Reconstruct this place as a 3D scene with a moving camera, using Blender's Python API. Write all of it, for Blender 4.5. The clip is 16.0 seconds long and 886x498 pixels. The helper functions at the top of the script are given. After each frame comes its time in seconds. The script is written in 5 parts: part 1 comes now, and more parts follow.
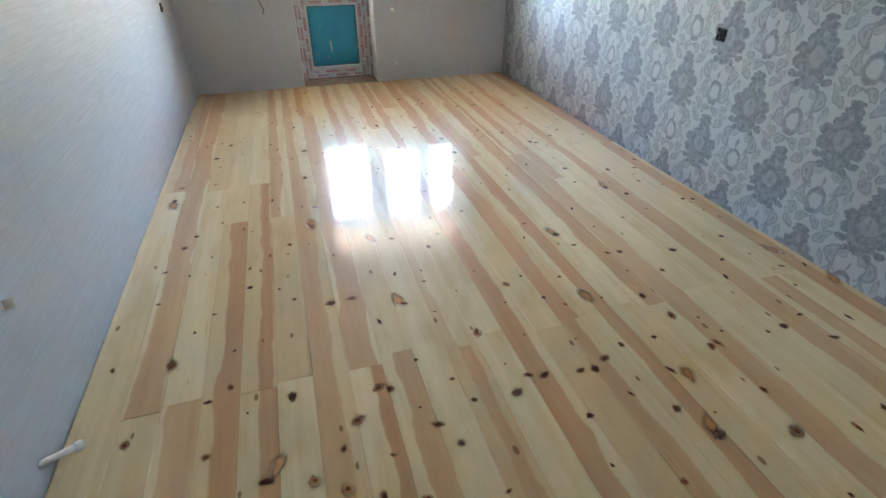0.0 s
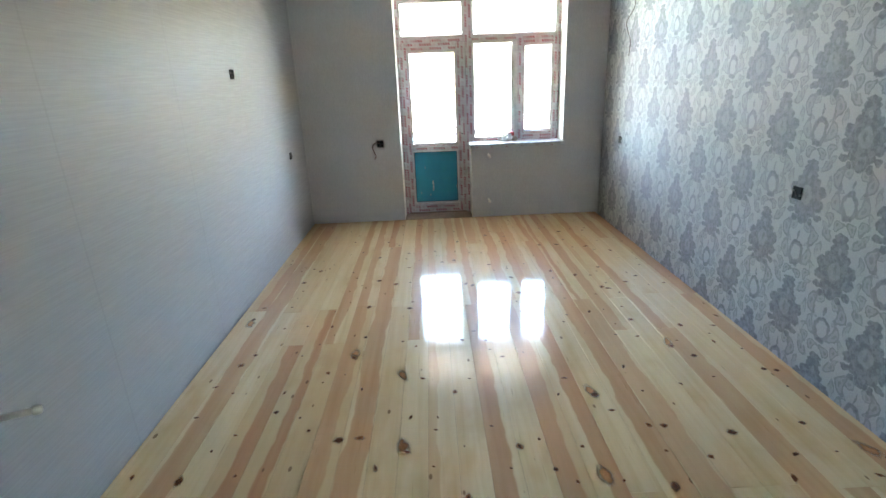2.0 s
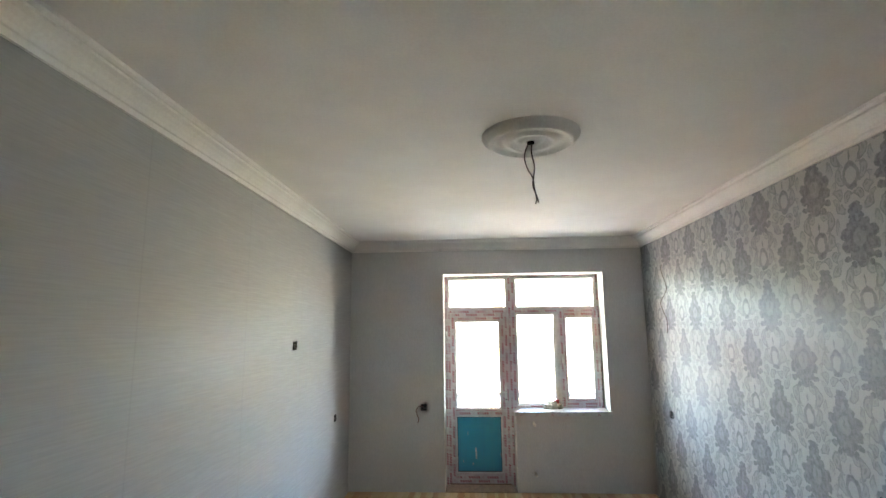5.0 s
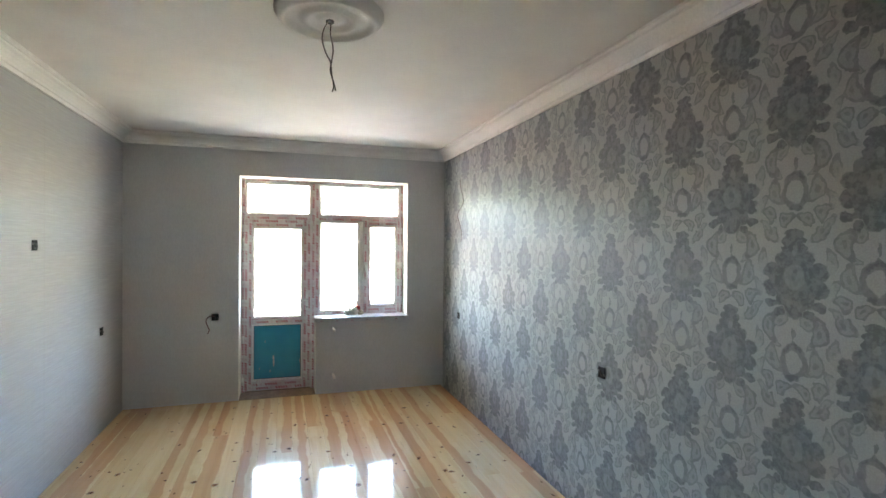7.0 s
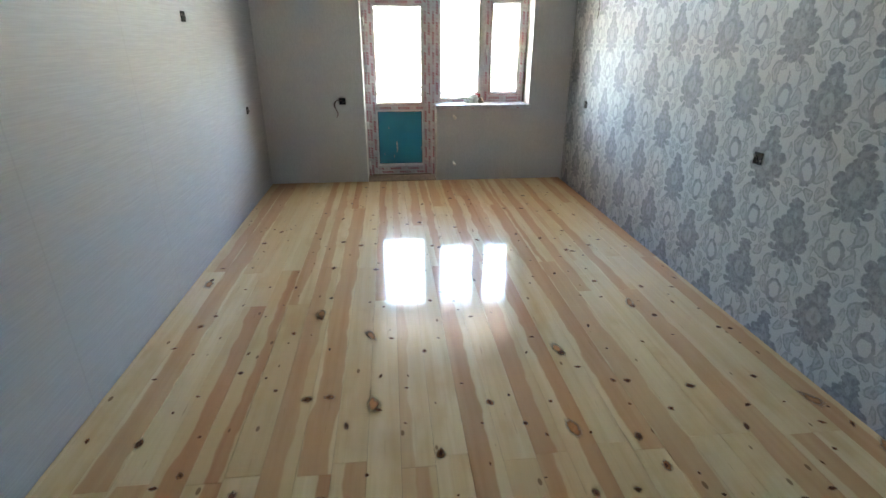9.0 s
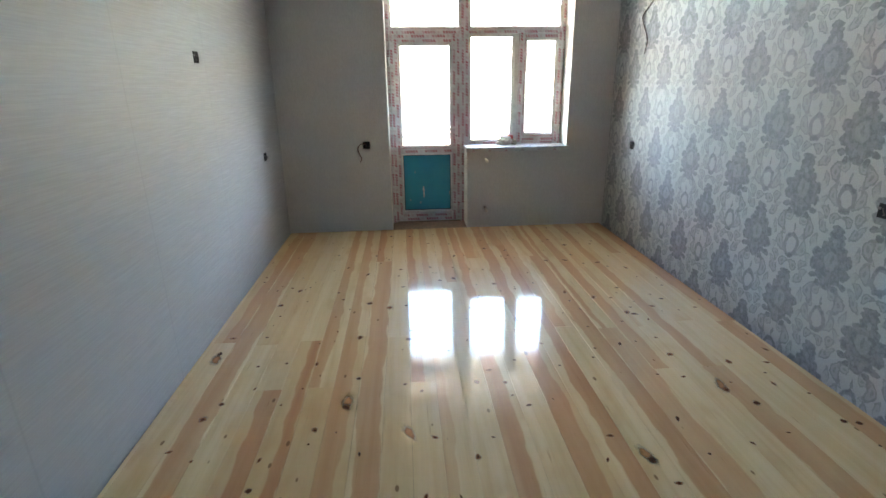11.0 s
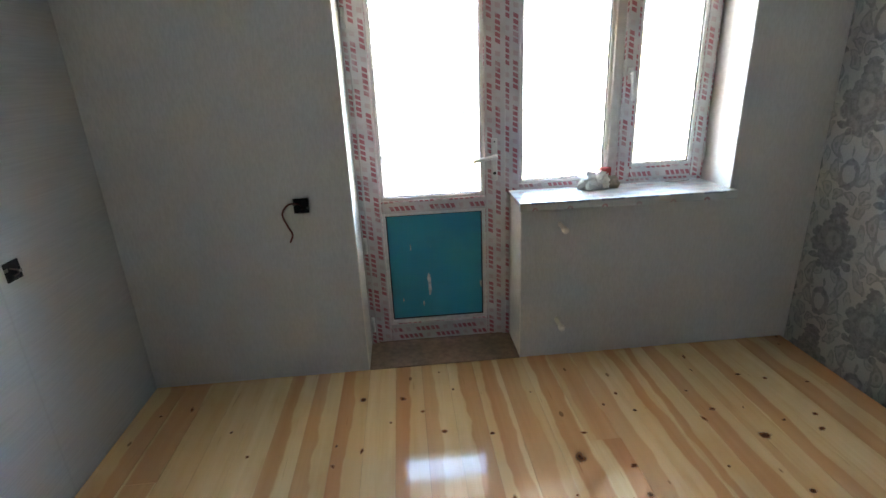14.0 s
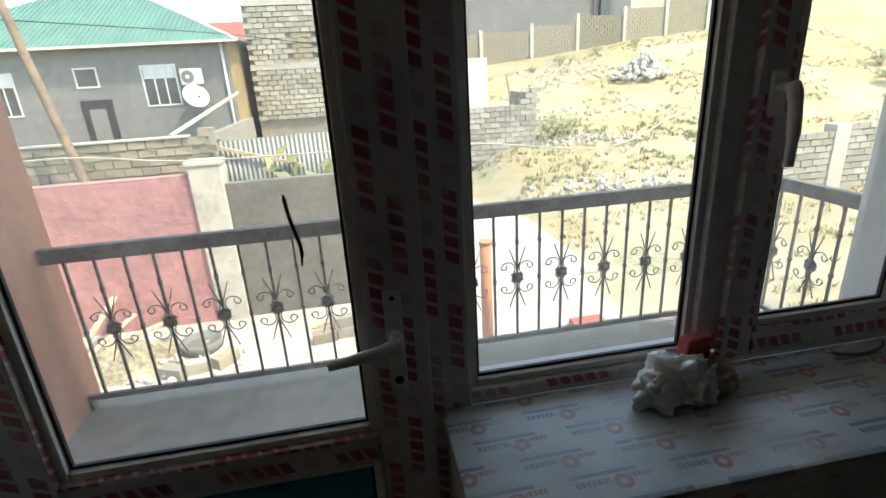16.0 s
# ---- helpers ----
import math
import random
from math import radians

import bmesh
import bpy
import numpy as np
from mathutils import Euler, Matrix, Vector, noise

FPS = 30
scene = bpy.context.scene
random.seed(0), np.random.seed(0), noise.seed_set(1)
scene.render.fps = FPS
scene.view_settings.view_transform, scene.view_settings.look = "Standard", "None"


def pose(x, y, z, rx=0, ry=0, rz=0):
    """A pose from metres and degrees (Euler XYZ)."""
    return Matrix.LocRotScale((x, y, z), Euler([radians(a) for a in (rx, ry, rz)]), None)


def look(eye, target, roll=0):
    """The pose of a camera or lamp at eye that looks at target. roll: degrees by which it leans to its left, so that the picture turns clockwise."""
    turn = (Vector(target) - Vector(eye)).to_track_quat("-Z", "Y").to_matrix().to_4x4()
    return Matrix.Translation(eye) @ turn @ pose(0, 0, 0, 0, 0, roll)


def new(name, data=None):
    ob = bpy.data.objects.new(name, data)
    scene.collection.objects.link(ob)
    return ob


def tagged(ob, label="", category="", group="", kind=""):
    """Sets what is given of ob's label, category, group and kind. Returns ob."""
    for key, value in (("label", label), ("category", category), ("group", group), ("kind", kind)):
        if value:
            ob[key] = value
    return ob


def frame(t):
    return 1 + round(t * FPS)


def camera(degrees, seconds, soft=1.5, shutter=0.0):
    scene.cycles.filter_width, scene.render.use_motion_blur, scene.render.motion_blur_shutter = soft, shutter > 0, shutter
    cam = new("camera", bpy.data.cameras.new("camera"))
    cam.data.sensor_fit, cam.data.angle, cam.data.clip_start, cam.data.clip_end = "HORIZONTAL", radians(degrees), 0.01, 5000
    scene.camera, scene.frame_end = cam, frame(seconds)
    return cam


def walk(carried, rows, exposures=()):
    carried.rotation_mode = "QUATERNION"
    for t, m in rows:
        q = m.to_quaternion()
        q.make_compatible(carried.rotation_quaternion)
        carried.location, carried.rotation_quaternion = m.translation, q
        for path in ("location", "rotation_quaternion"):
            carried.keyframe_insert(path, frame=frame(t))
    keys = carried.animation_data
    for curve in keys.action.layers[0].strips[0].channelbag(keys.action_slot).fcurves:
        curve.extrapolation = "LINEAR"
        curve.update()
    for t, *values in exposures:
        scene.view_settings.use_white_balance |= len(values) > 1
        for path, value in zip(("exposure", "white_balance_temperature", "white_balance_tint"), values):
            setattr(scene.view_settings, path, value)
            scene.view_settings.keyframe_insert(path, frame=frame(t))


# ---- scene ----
cam = camera(83.3, 16.0)
PATH = [
    (0, (0.09, -0.248, 1.491), (0.581, 1.359, 0.405), -0.0),
    (0.5, (0.271, -0.135, 1.466), (0.667, 1.466, 0.334), 1.0),
    (1, (0.478, -0.206, 1.435), (0.681, 1.383, 0.237), 0.1),
    (1.5, (0.609, -0.28, 1.482), (0.693, 1.327, 0.295), 0.1),
    (1.7, (0.63, -0.286, 1.524), (0.693, 1.444, 0.521), -0.9),
    (2, (0.625, -0.309, 1.615), (0.653, 1.584, 0.968), -2.3),
    (2.5, (0.622, -0.353, 1.739), (0.579, 1.635, 1.526), -3.7),
    (3, (0.644, -0.371, 1.804), (0.627, 1.629, 1.845), -3.7),
    (3.5, (0.626, -0.406, 1.821), (0.628, 1.583, 2.033), -3.6),
    (3.7, (0.633, -0.418, 1.826), (0.604, 1.567, 2.075), -3.6),
    (5.8, (0.602, -0.375, 1.841), (0.507, 1.597, 2.161), 0.5),
    (6, (0.634, -0.366, 1.843), (0.741, 1.605, 2.165), -0.4),
    (6.5, (0.711, -0.344, 1.8), (1.213, 1.577, 2.046), -1.1),
    (7, (0.745, -0.308, 1.73), (1.351, 1.598, 1.714), 0.5),
    (7.5, (0.744, -0.277, 1.641), (1.332, 1.599, 1.272), 1.1),
    (8, (0.681, -0.286, 1.541), (1.163, 1.507, 0.797), 1.8),
    (8.5, (0.634, -0.302, 1.465), (0.908, 1.43, 0.502), 1.9),
    (9, (0.554, -0.277, 1.559), (0.746, 1.557, 0.786), 0.2),
    (9.2, (0.527, -0.265, 1.584), (0.703, 1.601, 0.887), -0.3),
    (11.5, (0.405, 0.623, 1.518), (0.527, 2.516, 0.883), -1.3),
    (12, (0.386, 1.109, 1.505), (0.498, 2.997, 0.855), -2.7),
    (12.5, (0.394, 1.69, 1.531), (0.506, 3.569, 0.854), -2.5),
    (13, (0.388, 2.201, 1.516), (0.496, 4.08, 0.84), -2.7),
    (13.5, (0.463, 2.723, 1.551), (0.58, 4.597, 0.863), -2.8),
    (14, (0.529, 3.243, 1.502), (0.662, 5.121, 0.826), -2.6),
    (14.5, (0.644, 3.751, 1.499), (0.866, 5.61, 0.794), -3.4),
    (15, (0.751, 4.224, 1.498), (0.971, 6.069, 0.758), -3.3),
    (15.5, (0.859, 4.67, 1.491), (1.126, 6.515, 0.768), -3.5),
    (15.7, (0.918, 4.823, 1.488), (1.199, 6.682, 0.803), -3.4),
    (16, (0.966, 5.029, 1.501), (1.273, 6.890, 0.835), -3.4),
]
EXPOSURES = [
    (0.0, 7.2, 7000, 8), (1.0, 7.48, 6800, 8), (1.5, 7.42, 6800, 8), (2.0, 6.85, 6950, 6), (2.5, 6.6, 7000, 6), (3.0, 6.6, 7300, 8), (3.5, 6.55, 7300, 8), (5.8, 6.66, 7300, 8), (6.5, 6.66, 7300, 8), (7.0, 6.65, 7300, 8), (8.0, 6.68, 7550, 10), (8.5, 6.9, 7600, 10),
    (9.0, 6.65, 7300, 8), (11.5, 6.4, 7300, 8), (13.0, 6.15, 7200, 7), (13.5, 6.15, 7200, 7), (14.0, 6.25, 7100, 7), (14.5, 6.15, 7000, 7), (15.0, 5.65, 7100, 7), (15.5, 3.95, 7400, 9), (15.7, 3.2, 7500, 7), (16.0, 2.35, 7700, 3)]
walk(cam, [(t, look(eye, target, roll)) for t, eye, target, roll in PATH], EXPOSURES)

# ---- exposure, world and sun ----
world = bpy.data.worlds.new("sky")
scene.world = world
world.use_nodes = True
wn = world.node_tree.nodes
sky = wn.new("ShaderNodeTexSky")
sky.sky_type, sky.sun_disc = "NISHITA", False
sky.sun_elevation, sky.sun_rotation = radians(56), radians(125)
wn["Background"].inputs["Strength"].default_value = 0.15
world.node_tree.links.new(sky.outputs["Color"], wn["Background"].inputs["Color"])
sun_data = bpy.data.lights.new("sun", "SUN")
sun_data.energy, sun_data.angle, sun_data.color = 1.4, radians(0.6), (1.0, 0.95, 0.87)
sun = new("sun", sun_data)
sun.matrix_world = look((0, 0, 30), Vector((0, 0, 30)) - Vector((math.sin(radians(125)) * math.cos(radians(56)), math.cos(radians(125)) * math.cos(radians(56)), math.sin(radians(56)))))

# ---- the plan ----
XL, XR, YW, YB, ZC = -0.848, 2.63, 5.59, -1.35, 2.88   # side walls, window wall, wall behind, ceiling
OX0, OX1, OZ1 = 0.265, 2.170, 2.480                     # opening for door and window
SX0, SZ = 1.095, 0.855                                  # parapet under the window
FY = 5.845                                              # inner face of the fixed frame


# ---- materials ----
class Mat:
    """A principled material with a few arithmetic helpers on its nodes."""

    def __init__(self, name, rough=0.6, metal=0.0):
        self.m = bpy.data.materials.new(name)
        self.m.use_nodes = True
        self.t = self.m.node_tree
        self.b = self.t.nodes["Principled BSDF"]
        self.b.inputs["Roughness"].default_value, self.b.inputs["Metallic"].default_value = rough, metal
        self.tc = None

    def put(self, sock, v):
        if isinstance(v, bpy.types.NodeSocket):
            self.t.links.new(v, sock)
        elif v is not None:
            sock.default_value = v

    def f(self, op, a, b=None, c=None, clamp=False):
        n = self.t.nodes.new("ShaderNodeMath")
        n.operation, n.use_clamp = op, clamp
        for i, v in enumerate((a, b, c)):
            self.put(n.inputs[i], v)
        return n.outputs[0]

    def coords(self, kind="Object"):
        if self.tc is None:
            self.tc = self.t.nodes.new("ShaderNodeTexCoord")
        return self.tc.outputs[kind]

    def xyz(self, kind="Object"):
        n = self.t.nodes.new("ShaderNodeSeparateXYZ")
        self.put(n.inputs[0], self.coords(kind))
        return n.outputs[0], n.outputs[1], n.outputs[2]

    def vec(self, x, y, z=0.0):
        n = self.t.nodes.new("ShaderNodeCombineXYZ")
        for i, v in enumerate((x, y, z)):
            self.put(n.inputs[i], v)
        return n.outputs[0]

    def noise(self, scale, detail=3.0, vec=None, stretch=None, rough=0.55, colour=False):
        n = self.t.nodes.new("ShaderNodeTexNoise")
        n.inputs["Scale"].default_value, n.inputs["Detail"].default_value, n.inputs["Roughness"].default_value = scale, detail, rough
        v = vec if vec is not None else self.coords()
        if stretch:
            k = self.t.nodes.new("ShaderNodeMapping")
            k.inputs["Scale"].default_value = stretch
            self.put(k.inputs["Vector"], v)
            v = k.outputs[0]
        self.put(n.inputs["Vector"], v)
        return n.outputs["Color" if colour else "Fac"]

    def voronoi(self, scale, feature="F1", vec=None, out="Distance", stretch=None):
        n = self.t.nodes.new("ShaderNodeTexVoronoi")
        n.feature = feature
        n.inputs["Scale"].default_value = scale
        v = vec if vec is not None else self.coords()
        if stretch:
            k = self.t.nodes.new("ShaderNodeMapping")
            k.inputs["Scale"].default_value = stretch
            self.put(k.inputs["Vector"], v)
            v = k.outputs[0]
        self.put(n.inputs["Vector"], v)
        return n.outputs[out]

    def step(self, v, lo, hi, a=0.0, b=1.0):
        n = self.t.nodes.new("ShaderNodeMapRange")
        n.interpolation_type = "SMOOTHSTEP"
        for i, s in zip(range(5), (v, lo, hi, a, b)):
            self.put(n.inputs[i], s)
        return n.outputs[0]

    def mix(self, fac, a, b, blend="MIX"):
        n = self.t.nodes.new("ShaderNodeMix")
        n.data_type, n.blend_type = "RGBA", blend
        self.put(n.inputs[0], fac)
        for i, v in ((6, a), (7, b)):
            self.put(n.inputs[i], (*v, 1.0) if isinstance(v, tuple) and len(v) == 3 else v)
        return n.outputs[2]

    def random(self, what="Random"):
        return self.t.nodes.new("ShaderNodeObjectInfo").outputs[what]

    def colour(self, c):
        self.put(self.b.inputs["Base Color"], (*c, 1.0) if isinstance(c, tuple) and len(c) == 3 else c)
        return self

    def rough(self, v):
        self.put(self.b.inputs["Roughness"], v)
        return self

    def bump(self, h, strength=0.3, dist=0.002):
        n = self.t.nodes.new("ShaderNodeBump")
        n.inputs["Strength"].default_value, n.inputs["Distance"].default_value = strength, dist
        self.put(n.inputs["Height"], h)
        self.put(self.b.inputs["Normal"], n.outputs[0])
        return self

    def set(self, **kw):
        for k, v in kw.items():
            self.put(self.b.inputs[k.replace("_", " ")], v)
        return self


def plain(name, c, rough=0.6, metal=0.0, grain=40.0, vary=0.12, stain=3.0, bump=0.15, dist=0.001):
    """A surface of one colour with fine grain, broad stains and slight relief."""
    m = Mat(name, rough, metal)
    d = tuple(x * (1 - 2.2 * vary) for x in c)
    l = tuple(min(1, x * (1 + vary)) for x in c)
    g = m.noise(grain, 4)
    s = m.noise(stain, 3)
    k = m.f("ADD", m.f("MULTIPLY", g, 0.5), m.f("MULTIPLY", s, 0.5))
    m.colour(m.mix(m.step(k, 0.3, 0.7), d, l))
    m.rough(m.step(s, 0.2, 0.8, max(0.02, rough - 0.08), min(1, rough + 0.08)))
    m.bump(g, bump, dist)
    return m.m


def masonry(name, c, vary=0.25):
    """Rough sawn limestone, each block a little different."""
    m = Mat(name, 0.92)
    r = m.random()
    d, l = tuple(x * (1 - vary) for x in c), tuple(min(1, x * (1 + vary)) for x in c)
    g = m.noise(9, 5)
    col = m.mix(r, d, l)
    col = m.mix(m.step(g, 0.35, 0.7, 0.0, 0.5), col, tuple(x * 0.62 for x in c))
    m.colour(col).bump(g, 0.5, 0.01)
    return m.m


def make_left_paper():
    # pale grey vinyl paper, brushed with fine horizontal threads
    m = Mat("silver_wallpaper", 0.42)
    x, y, z = m.xyz()
    th = m.noise(1.0, 3, stretch=(1, 2.2, 260), rough=0.65)
    th2 = m.noise(1.0, 2, stretch=(1, 6, 110))
    broad = m.noise(1.3, 2)
    k = m.f("ADD", m.f("MULTIPLY", th, 0.6), m.f("MULTIPLY", th2, 0.4))
    col = m.mix(m.step(k, 0.35, 0.65), (0.375, 0.38, 0.383), (0.415, 0.42, 0.423))
    col = m.mix(m.step(broad, 0.3, 0.7, 0, 0.25), col, (0.40, 0.40, 0.41))
    # butt joints of the paper strips
    seam = m.f("ABSOLUTE", m.f("SUBTRACT", m.f("FRACT", m.f("DIVIDE", m.f("ADD", y, 7.296), 1.06)), 0.5))
    line = m.step(seam, 0.0, 0.009, 0.32, 0.0)
    m.colour(m.mix(line, col, (0.3, 0.3, 0.3)))
    # longer brushed streaks with more sheen
    streak = m.noise(1.0, 3, stretch=(1, 1.7, 80), rough=0.6)
    shine = m.f("MULTIPLY", m.step(streak, 0.54, 0.66), 0.14)
    m.rough(m.f("SUBTRACT", m.step(k, 0.42, 0.60, 0.62, 0.49), shine)).bump(m.f("ADD", k, m.f("MULTIPLY", streak, 0.5)), 0.20, 0.001)
    m.set(Specular_IOR_Level=0.35)
    return m.m


def make_plain_paper():
    m = Mat("grey_wallpaper", 0.62)
    g = m.noise(1.0, 3, stretch=(150, 150, 40))
    b = m.noise(1.1, 3)
    col = m.mix(m.step(g, 0.3, 0.7), (0.545, 0.55, 0.55), (0.61, 0.615, 0.615))
    m.colour(m.mix(m.step(b, 0.35, 0.7, 0, 0.3), col, (0.53, 0.525, 0.51))).bump(g, 0.25, 0.001)
    return m.m


def make_damask():
    # grey damask: dark palmettes in a half-drop repeat, paler scrolls and bells between them
    m = Mat("damask_wallpaper", 0.45)
    PW, PH = 0.573, 0.664
    x, y, z = m.xyz()
    wob = m.noise(17, 3, colour=True)
    s = m.t.nodes.new("ShaderNodeSeparateColor")
    m.put(s.inputs[0], wob)
    s2 = m.t.nodes.new("ShaderNodeSeparateColor")
    m.put(s2.inputs[0], m.noise(48, 2, colour=True))

    def curl(c, i):
        a = m.f("MULTIPLY", m.f("SUBTRACT", s.outputs[i], 0.5), 0.040)
        return m.f("ADD", c, m.f("ADD", a, m.f("MULTIPLY", m.f("SUBTRACT", s2.outputs[i], 0.5), 0.014)))

    yy, zz = curl(y, 0), curl(z, 1)

    def ell(p, q, cp, cq, rp, rq):
        a = m.f("POWER", m.f("DIVIDE", m.f("SUBTRACT", p, cp), rp), 2.0)
        b = m.f("POWER", m.f("ABSOLUTE", m.f("DIVIDE", m.f("SUBTRACT", q, cq), rq)), 2.0)
        return m.f("SQRT", m.f("ADD", a, b))

    def ring(d, r, w):
        return m.step(m.f("ABSOLUTE", m.f("SUBTRACT", d, r)), w * 0.6, w, 1.0, 0.0)

    def top(*v):
        o = v[0]
        for w in v[1:]:
            o = m.f("MAXIMUM", o, w)
        return o

    darks, mids, lights, halos = [], [], [], []
    for oy, oz in ((0.0, 0.0), (0.5, 0.5)):
        u = m.f("FRACT", m.f("ADD", m.f("DIVIDE", m.f("SUBTRACT", yy, 1.12), PW), 10.5 + oy))
        p = m.f("ABSOLUTE", m.f("MULTIPLY", m.f("SUBTRACT", u, 0.5), PW))
        v = m.f("FRACT", m.f("ADD", m.f("DIVIDE", m.f("SUBTRACT", zz, 2.445 + 0.03), PH), 10.0 + oz))
        q = m.f("MULTIPLY", m.f("SUBTRACT", v, 1.0), PH)     # 0 at the tip, falling to -PH
        # palmette: a stepped crown over a broad scalloped body that tapers to a point
        ang = m.f("ARCTAN2", m.f("ADD", q, 0.205), p)
        lobes = m.f("ADD", m.f("MULTIPLY", m.f("ABSOLUTE", m.f("SINE", m.f("MULTIPLY", ang, 4.5))), 0.24), m.f("MULTIPLY", m.f("ABSOLUTE", m.f("SINE", m.f("MULTIPLY", ang, 9.0))), 0.06))
        body = m.step(m.f("SUBTRACT", ell(p, q, 0.0, -0.205, 0.116, 0.104), lobes), 0.84, 0.94, 1.0, 0.0)
        ang2 = m.f("ABSOLUTE", m.f("SINE", m.f("MULTIPLY", q, 95.0)))
        crown = m.step(m.f("SUBTRACT", ell(p, q, 0.0, -0.085, 0.050, 0.092), m.f("MULTIPLY", ang2, 0.26)), 0.80, 0.88, 1.0, 0.0)
        tip = m.step(ell(p, q, 0.0, -0.300, 0.050, 0.060), 0.85, 1.0, 1.0, 0.0)
        foot = top(m.step(ell(p, q, 0.098, -0.300, 0.030, 0.020), 0.85, 1.0, 1.0, 0.0), m.step(ell(p, q, 0.058, -0.335, 0.020, 0.020), 0.85, 1.0, 1.0, 0.0))
        eye = m.step(ell(p, q, 0.0, -0.195, 0.046, 0.056), 0.8, 1.0, 1.0, 0.0)
        pit = m.step(ell(p, q, 0.0, -0.190, 0.012, 0.034), 0.7, 1.0, 0.7, 0.0)
        veins = ring(ell(p, q, 0.0, -0.205, 0.086, 0.088), 1.0, 0.10)
        darks.append(top(body, crown, foot, tip))
        # bare ground left all round the palmette
        halos.append(top(m.step(m.f("SUBTRACT", ell(p, q, 0.0, -0.205, 0.116, 0.104), lobes), 1.04, 1.22, 1.0, 0.0), m.step(ell(p, q, 0.0, -0.085, 0.050, 0.092), 1.25, 1.55, 1.0, 0.0)))
        lights.append(m.f("SUBTRACT", top(eye, m.f("MULTIPLY", veins, 0.35), m.f("MULTIPLY", m.step(ell(p, q, 0.0, -0.092, 0.013, 0.020), 0.8, 1.0, 1.0, 0.0), 1.5), m.f("MULTIPLY", m.step(ell(p, q, 0.022, -0.305, 0.008, 0.026), 0.7, 1.0, 1.0, 0.0), 0.6)), pit, clamp=True))
        # scrolls: crescent leaf pairs that open below the palmette, a lantern, and long curling side leaves
        def leaf(cp, cq, rp, rq, turn, bow=0.95):
            c, n = math.cos(radians(turn)), math.sin(radians(turn))
            dp, dq = m.f("SUBTRACT", p, cp), m.f("SUBTRACT", q, cq)
            a = m.f("DIVIDE", m.f("ADD", m.f("MULTIPLY", dp, c), m.f("MULTIPLY", dq, n)), rp)
            b = m.f("DIVIDE", m.f("SUBTRACT", m.f("MULTIPLY", dq, c), m.f("MULTIPLY", dp, n)), rq)
            # bowed along its length, so that it curls
            a = m.f("ADD", a, m.f("MULTIPLY", m.f("MULTIPLY", b, b), bow))
            return m.f("SQRT", m.f("ADD", m.f("MULTIPLY", a, a), m.f("MULTIPLY", b, b)))

        for cp, cq, rp, rq, turn, bow, k in ((0.105, -0.400, 0.034, 0.070, 0, 1.0, 1.0), (0.052, -0.372, 0.026, 0.044, 62, -0.9, 0.8), (0.088, -0.525, 0.030, 0.066, -20, 0.9, 0.85), (0.150, -0.470, 0.024, 0.070, 14, -0.9, 0.8),
                                             (0.046, -0.630, 0.026, 0.044, 40, 1.0, 1.0), (0.100, -0.605, 0.028, 0.044, -40, -1.0, 0.9), (0.138, -0.560, 0.020, 0.040, 20, 0.8, 0.8), (0.105, -0.020, 0.030, 0.060, -22, 1.0, 0.95),
                                             (0.168, -0.330, 0.018, 0.050, 24, 0.9, 0.7), (0.072, -0.455, 0.014, 0.030, -30, 0.8, 0.8)):
            d = leaf(cp, cq, rp * 0.92, rq * 0.90, turn, bow)
            mids.append(m.f("MULTIPLY", m.step(d, 0.78, 1.0, 1.0, 0.0), k * 0.50))
            mids.append(m.f("MULTIPLY", ring(d, 0.84, 0.20), k))
            mids.append(m.f("MULTIPLY", m.step(d, 0.20, 0.42, 1.0, 0.0), k))
        lantern = ring(ell(p, q, 0.0, -0.525, 0.048, 0.066), 0.90, 0.28)
        drop = m.step(ell(p, q, 0.0, -0.418, 0.008, 0.028), 0.8, 1.0, 1.0, 0.0)
        base = m.step(ell(p, q, 0.0, -0.588, 0.036, 0.016), 0.8, 1.0, 1.0, 0.0)
        cap = m.step(m.f("ABSOLUTE", m.f("SUBTRACT", m.f("ADD", q, 0.452), m.f("MULTIPLY", p, -0.9))), 0.006, 0.011, 1.0, 0.0)
        cap = m.f("MULTIPLY", cap, m.step(p, 0.030, 0.040, 1.0, 0.0))
        mids.append(lantern)
        darks.append(m.f("MULTIPLY", top(drop, base, cap), 0.8))
    dark, mid, lite = top(*darks), top(*mids), top(*lights)
    mid = m.f("MULTIPLY", mid, m.f("SUBTRACT", 1.0, m.f("MULTIPLY", top(*halos), 0.8)))
    shade = m.noise(42, 4, rough=0.65)
    fib = m.noise(160, 2)
    ground = m.mix(m.step(fib, 0.3, 0.7), (0.365, 0.378, 0.378), (0.425, 0.438, 0.436))
    midc = m.mix(m.step(shade, 0.3, 0.7), (0.15, 0.167, 0.175), (0.235, 0.255, 0.263))
    darkc = m.mix(m.step(shade, 0.40, 0.60), (0.135, 0.152, 0.163), (0.215, 0.235, 0.246))
    col = m.mix(m.f("MULTIPLY", mid, 0.80), ground, midc)
    col = m.mix(m.f("MULTIPLY", dark, 0.93), col, darkc)
    col = m.mix(m.f("MULTIPLY", lite, 0.42), col, (0.37, 0.388, 0.40))
    m.colour(col)
    m.rough(m.step(dark, 0.0, 1.0, 0.54, 0.57))
    m.set(Specular_IOR_Level=0.62)
    m.bump(m.f("ADD", m.f("MULTIPLY", top(mid, dark), 0.6), m.f("MULTIPLY", fib, 0.3)), 0.3, 0.0012)
    return m.m


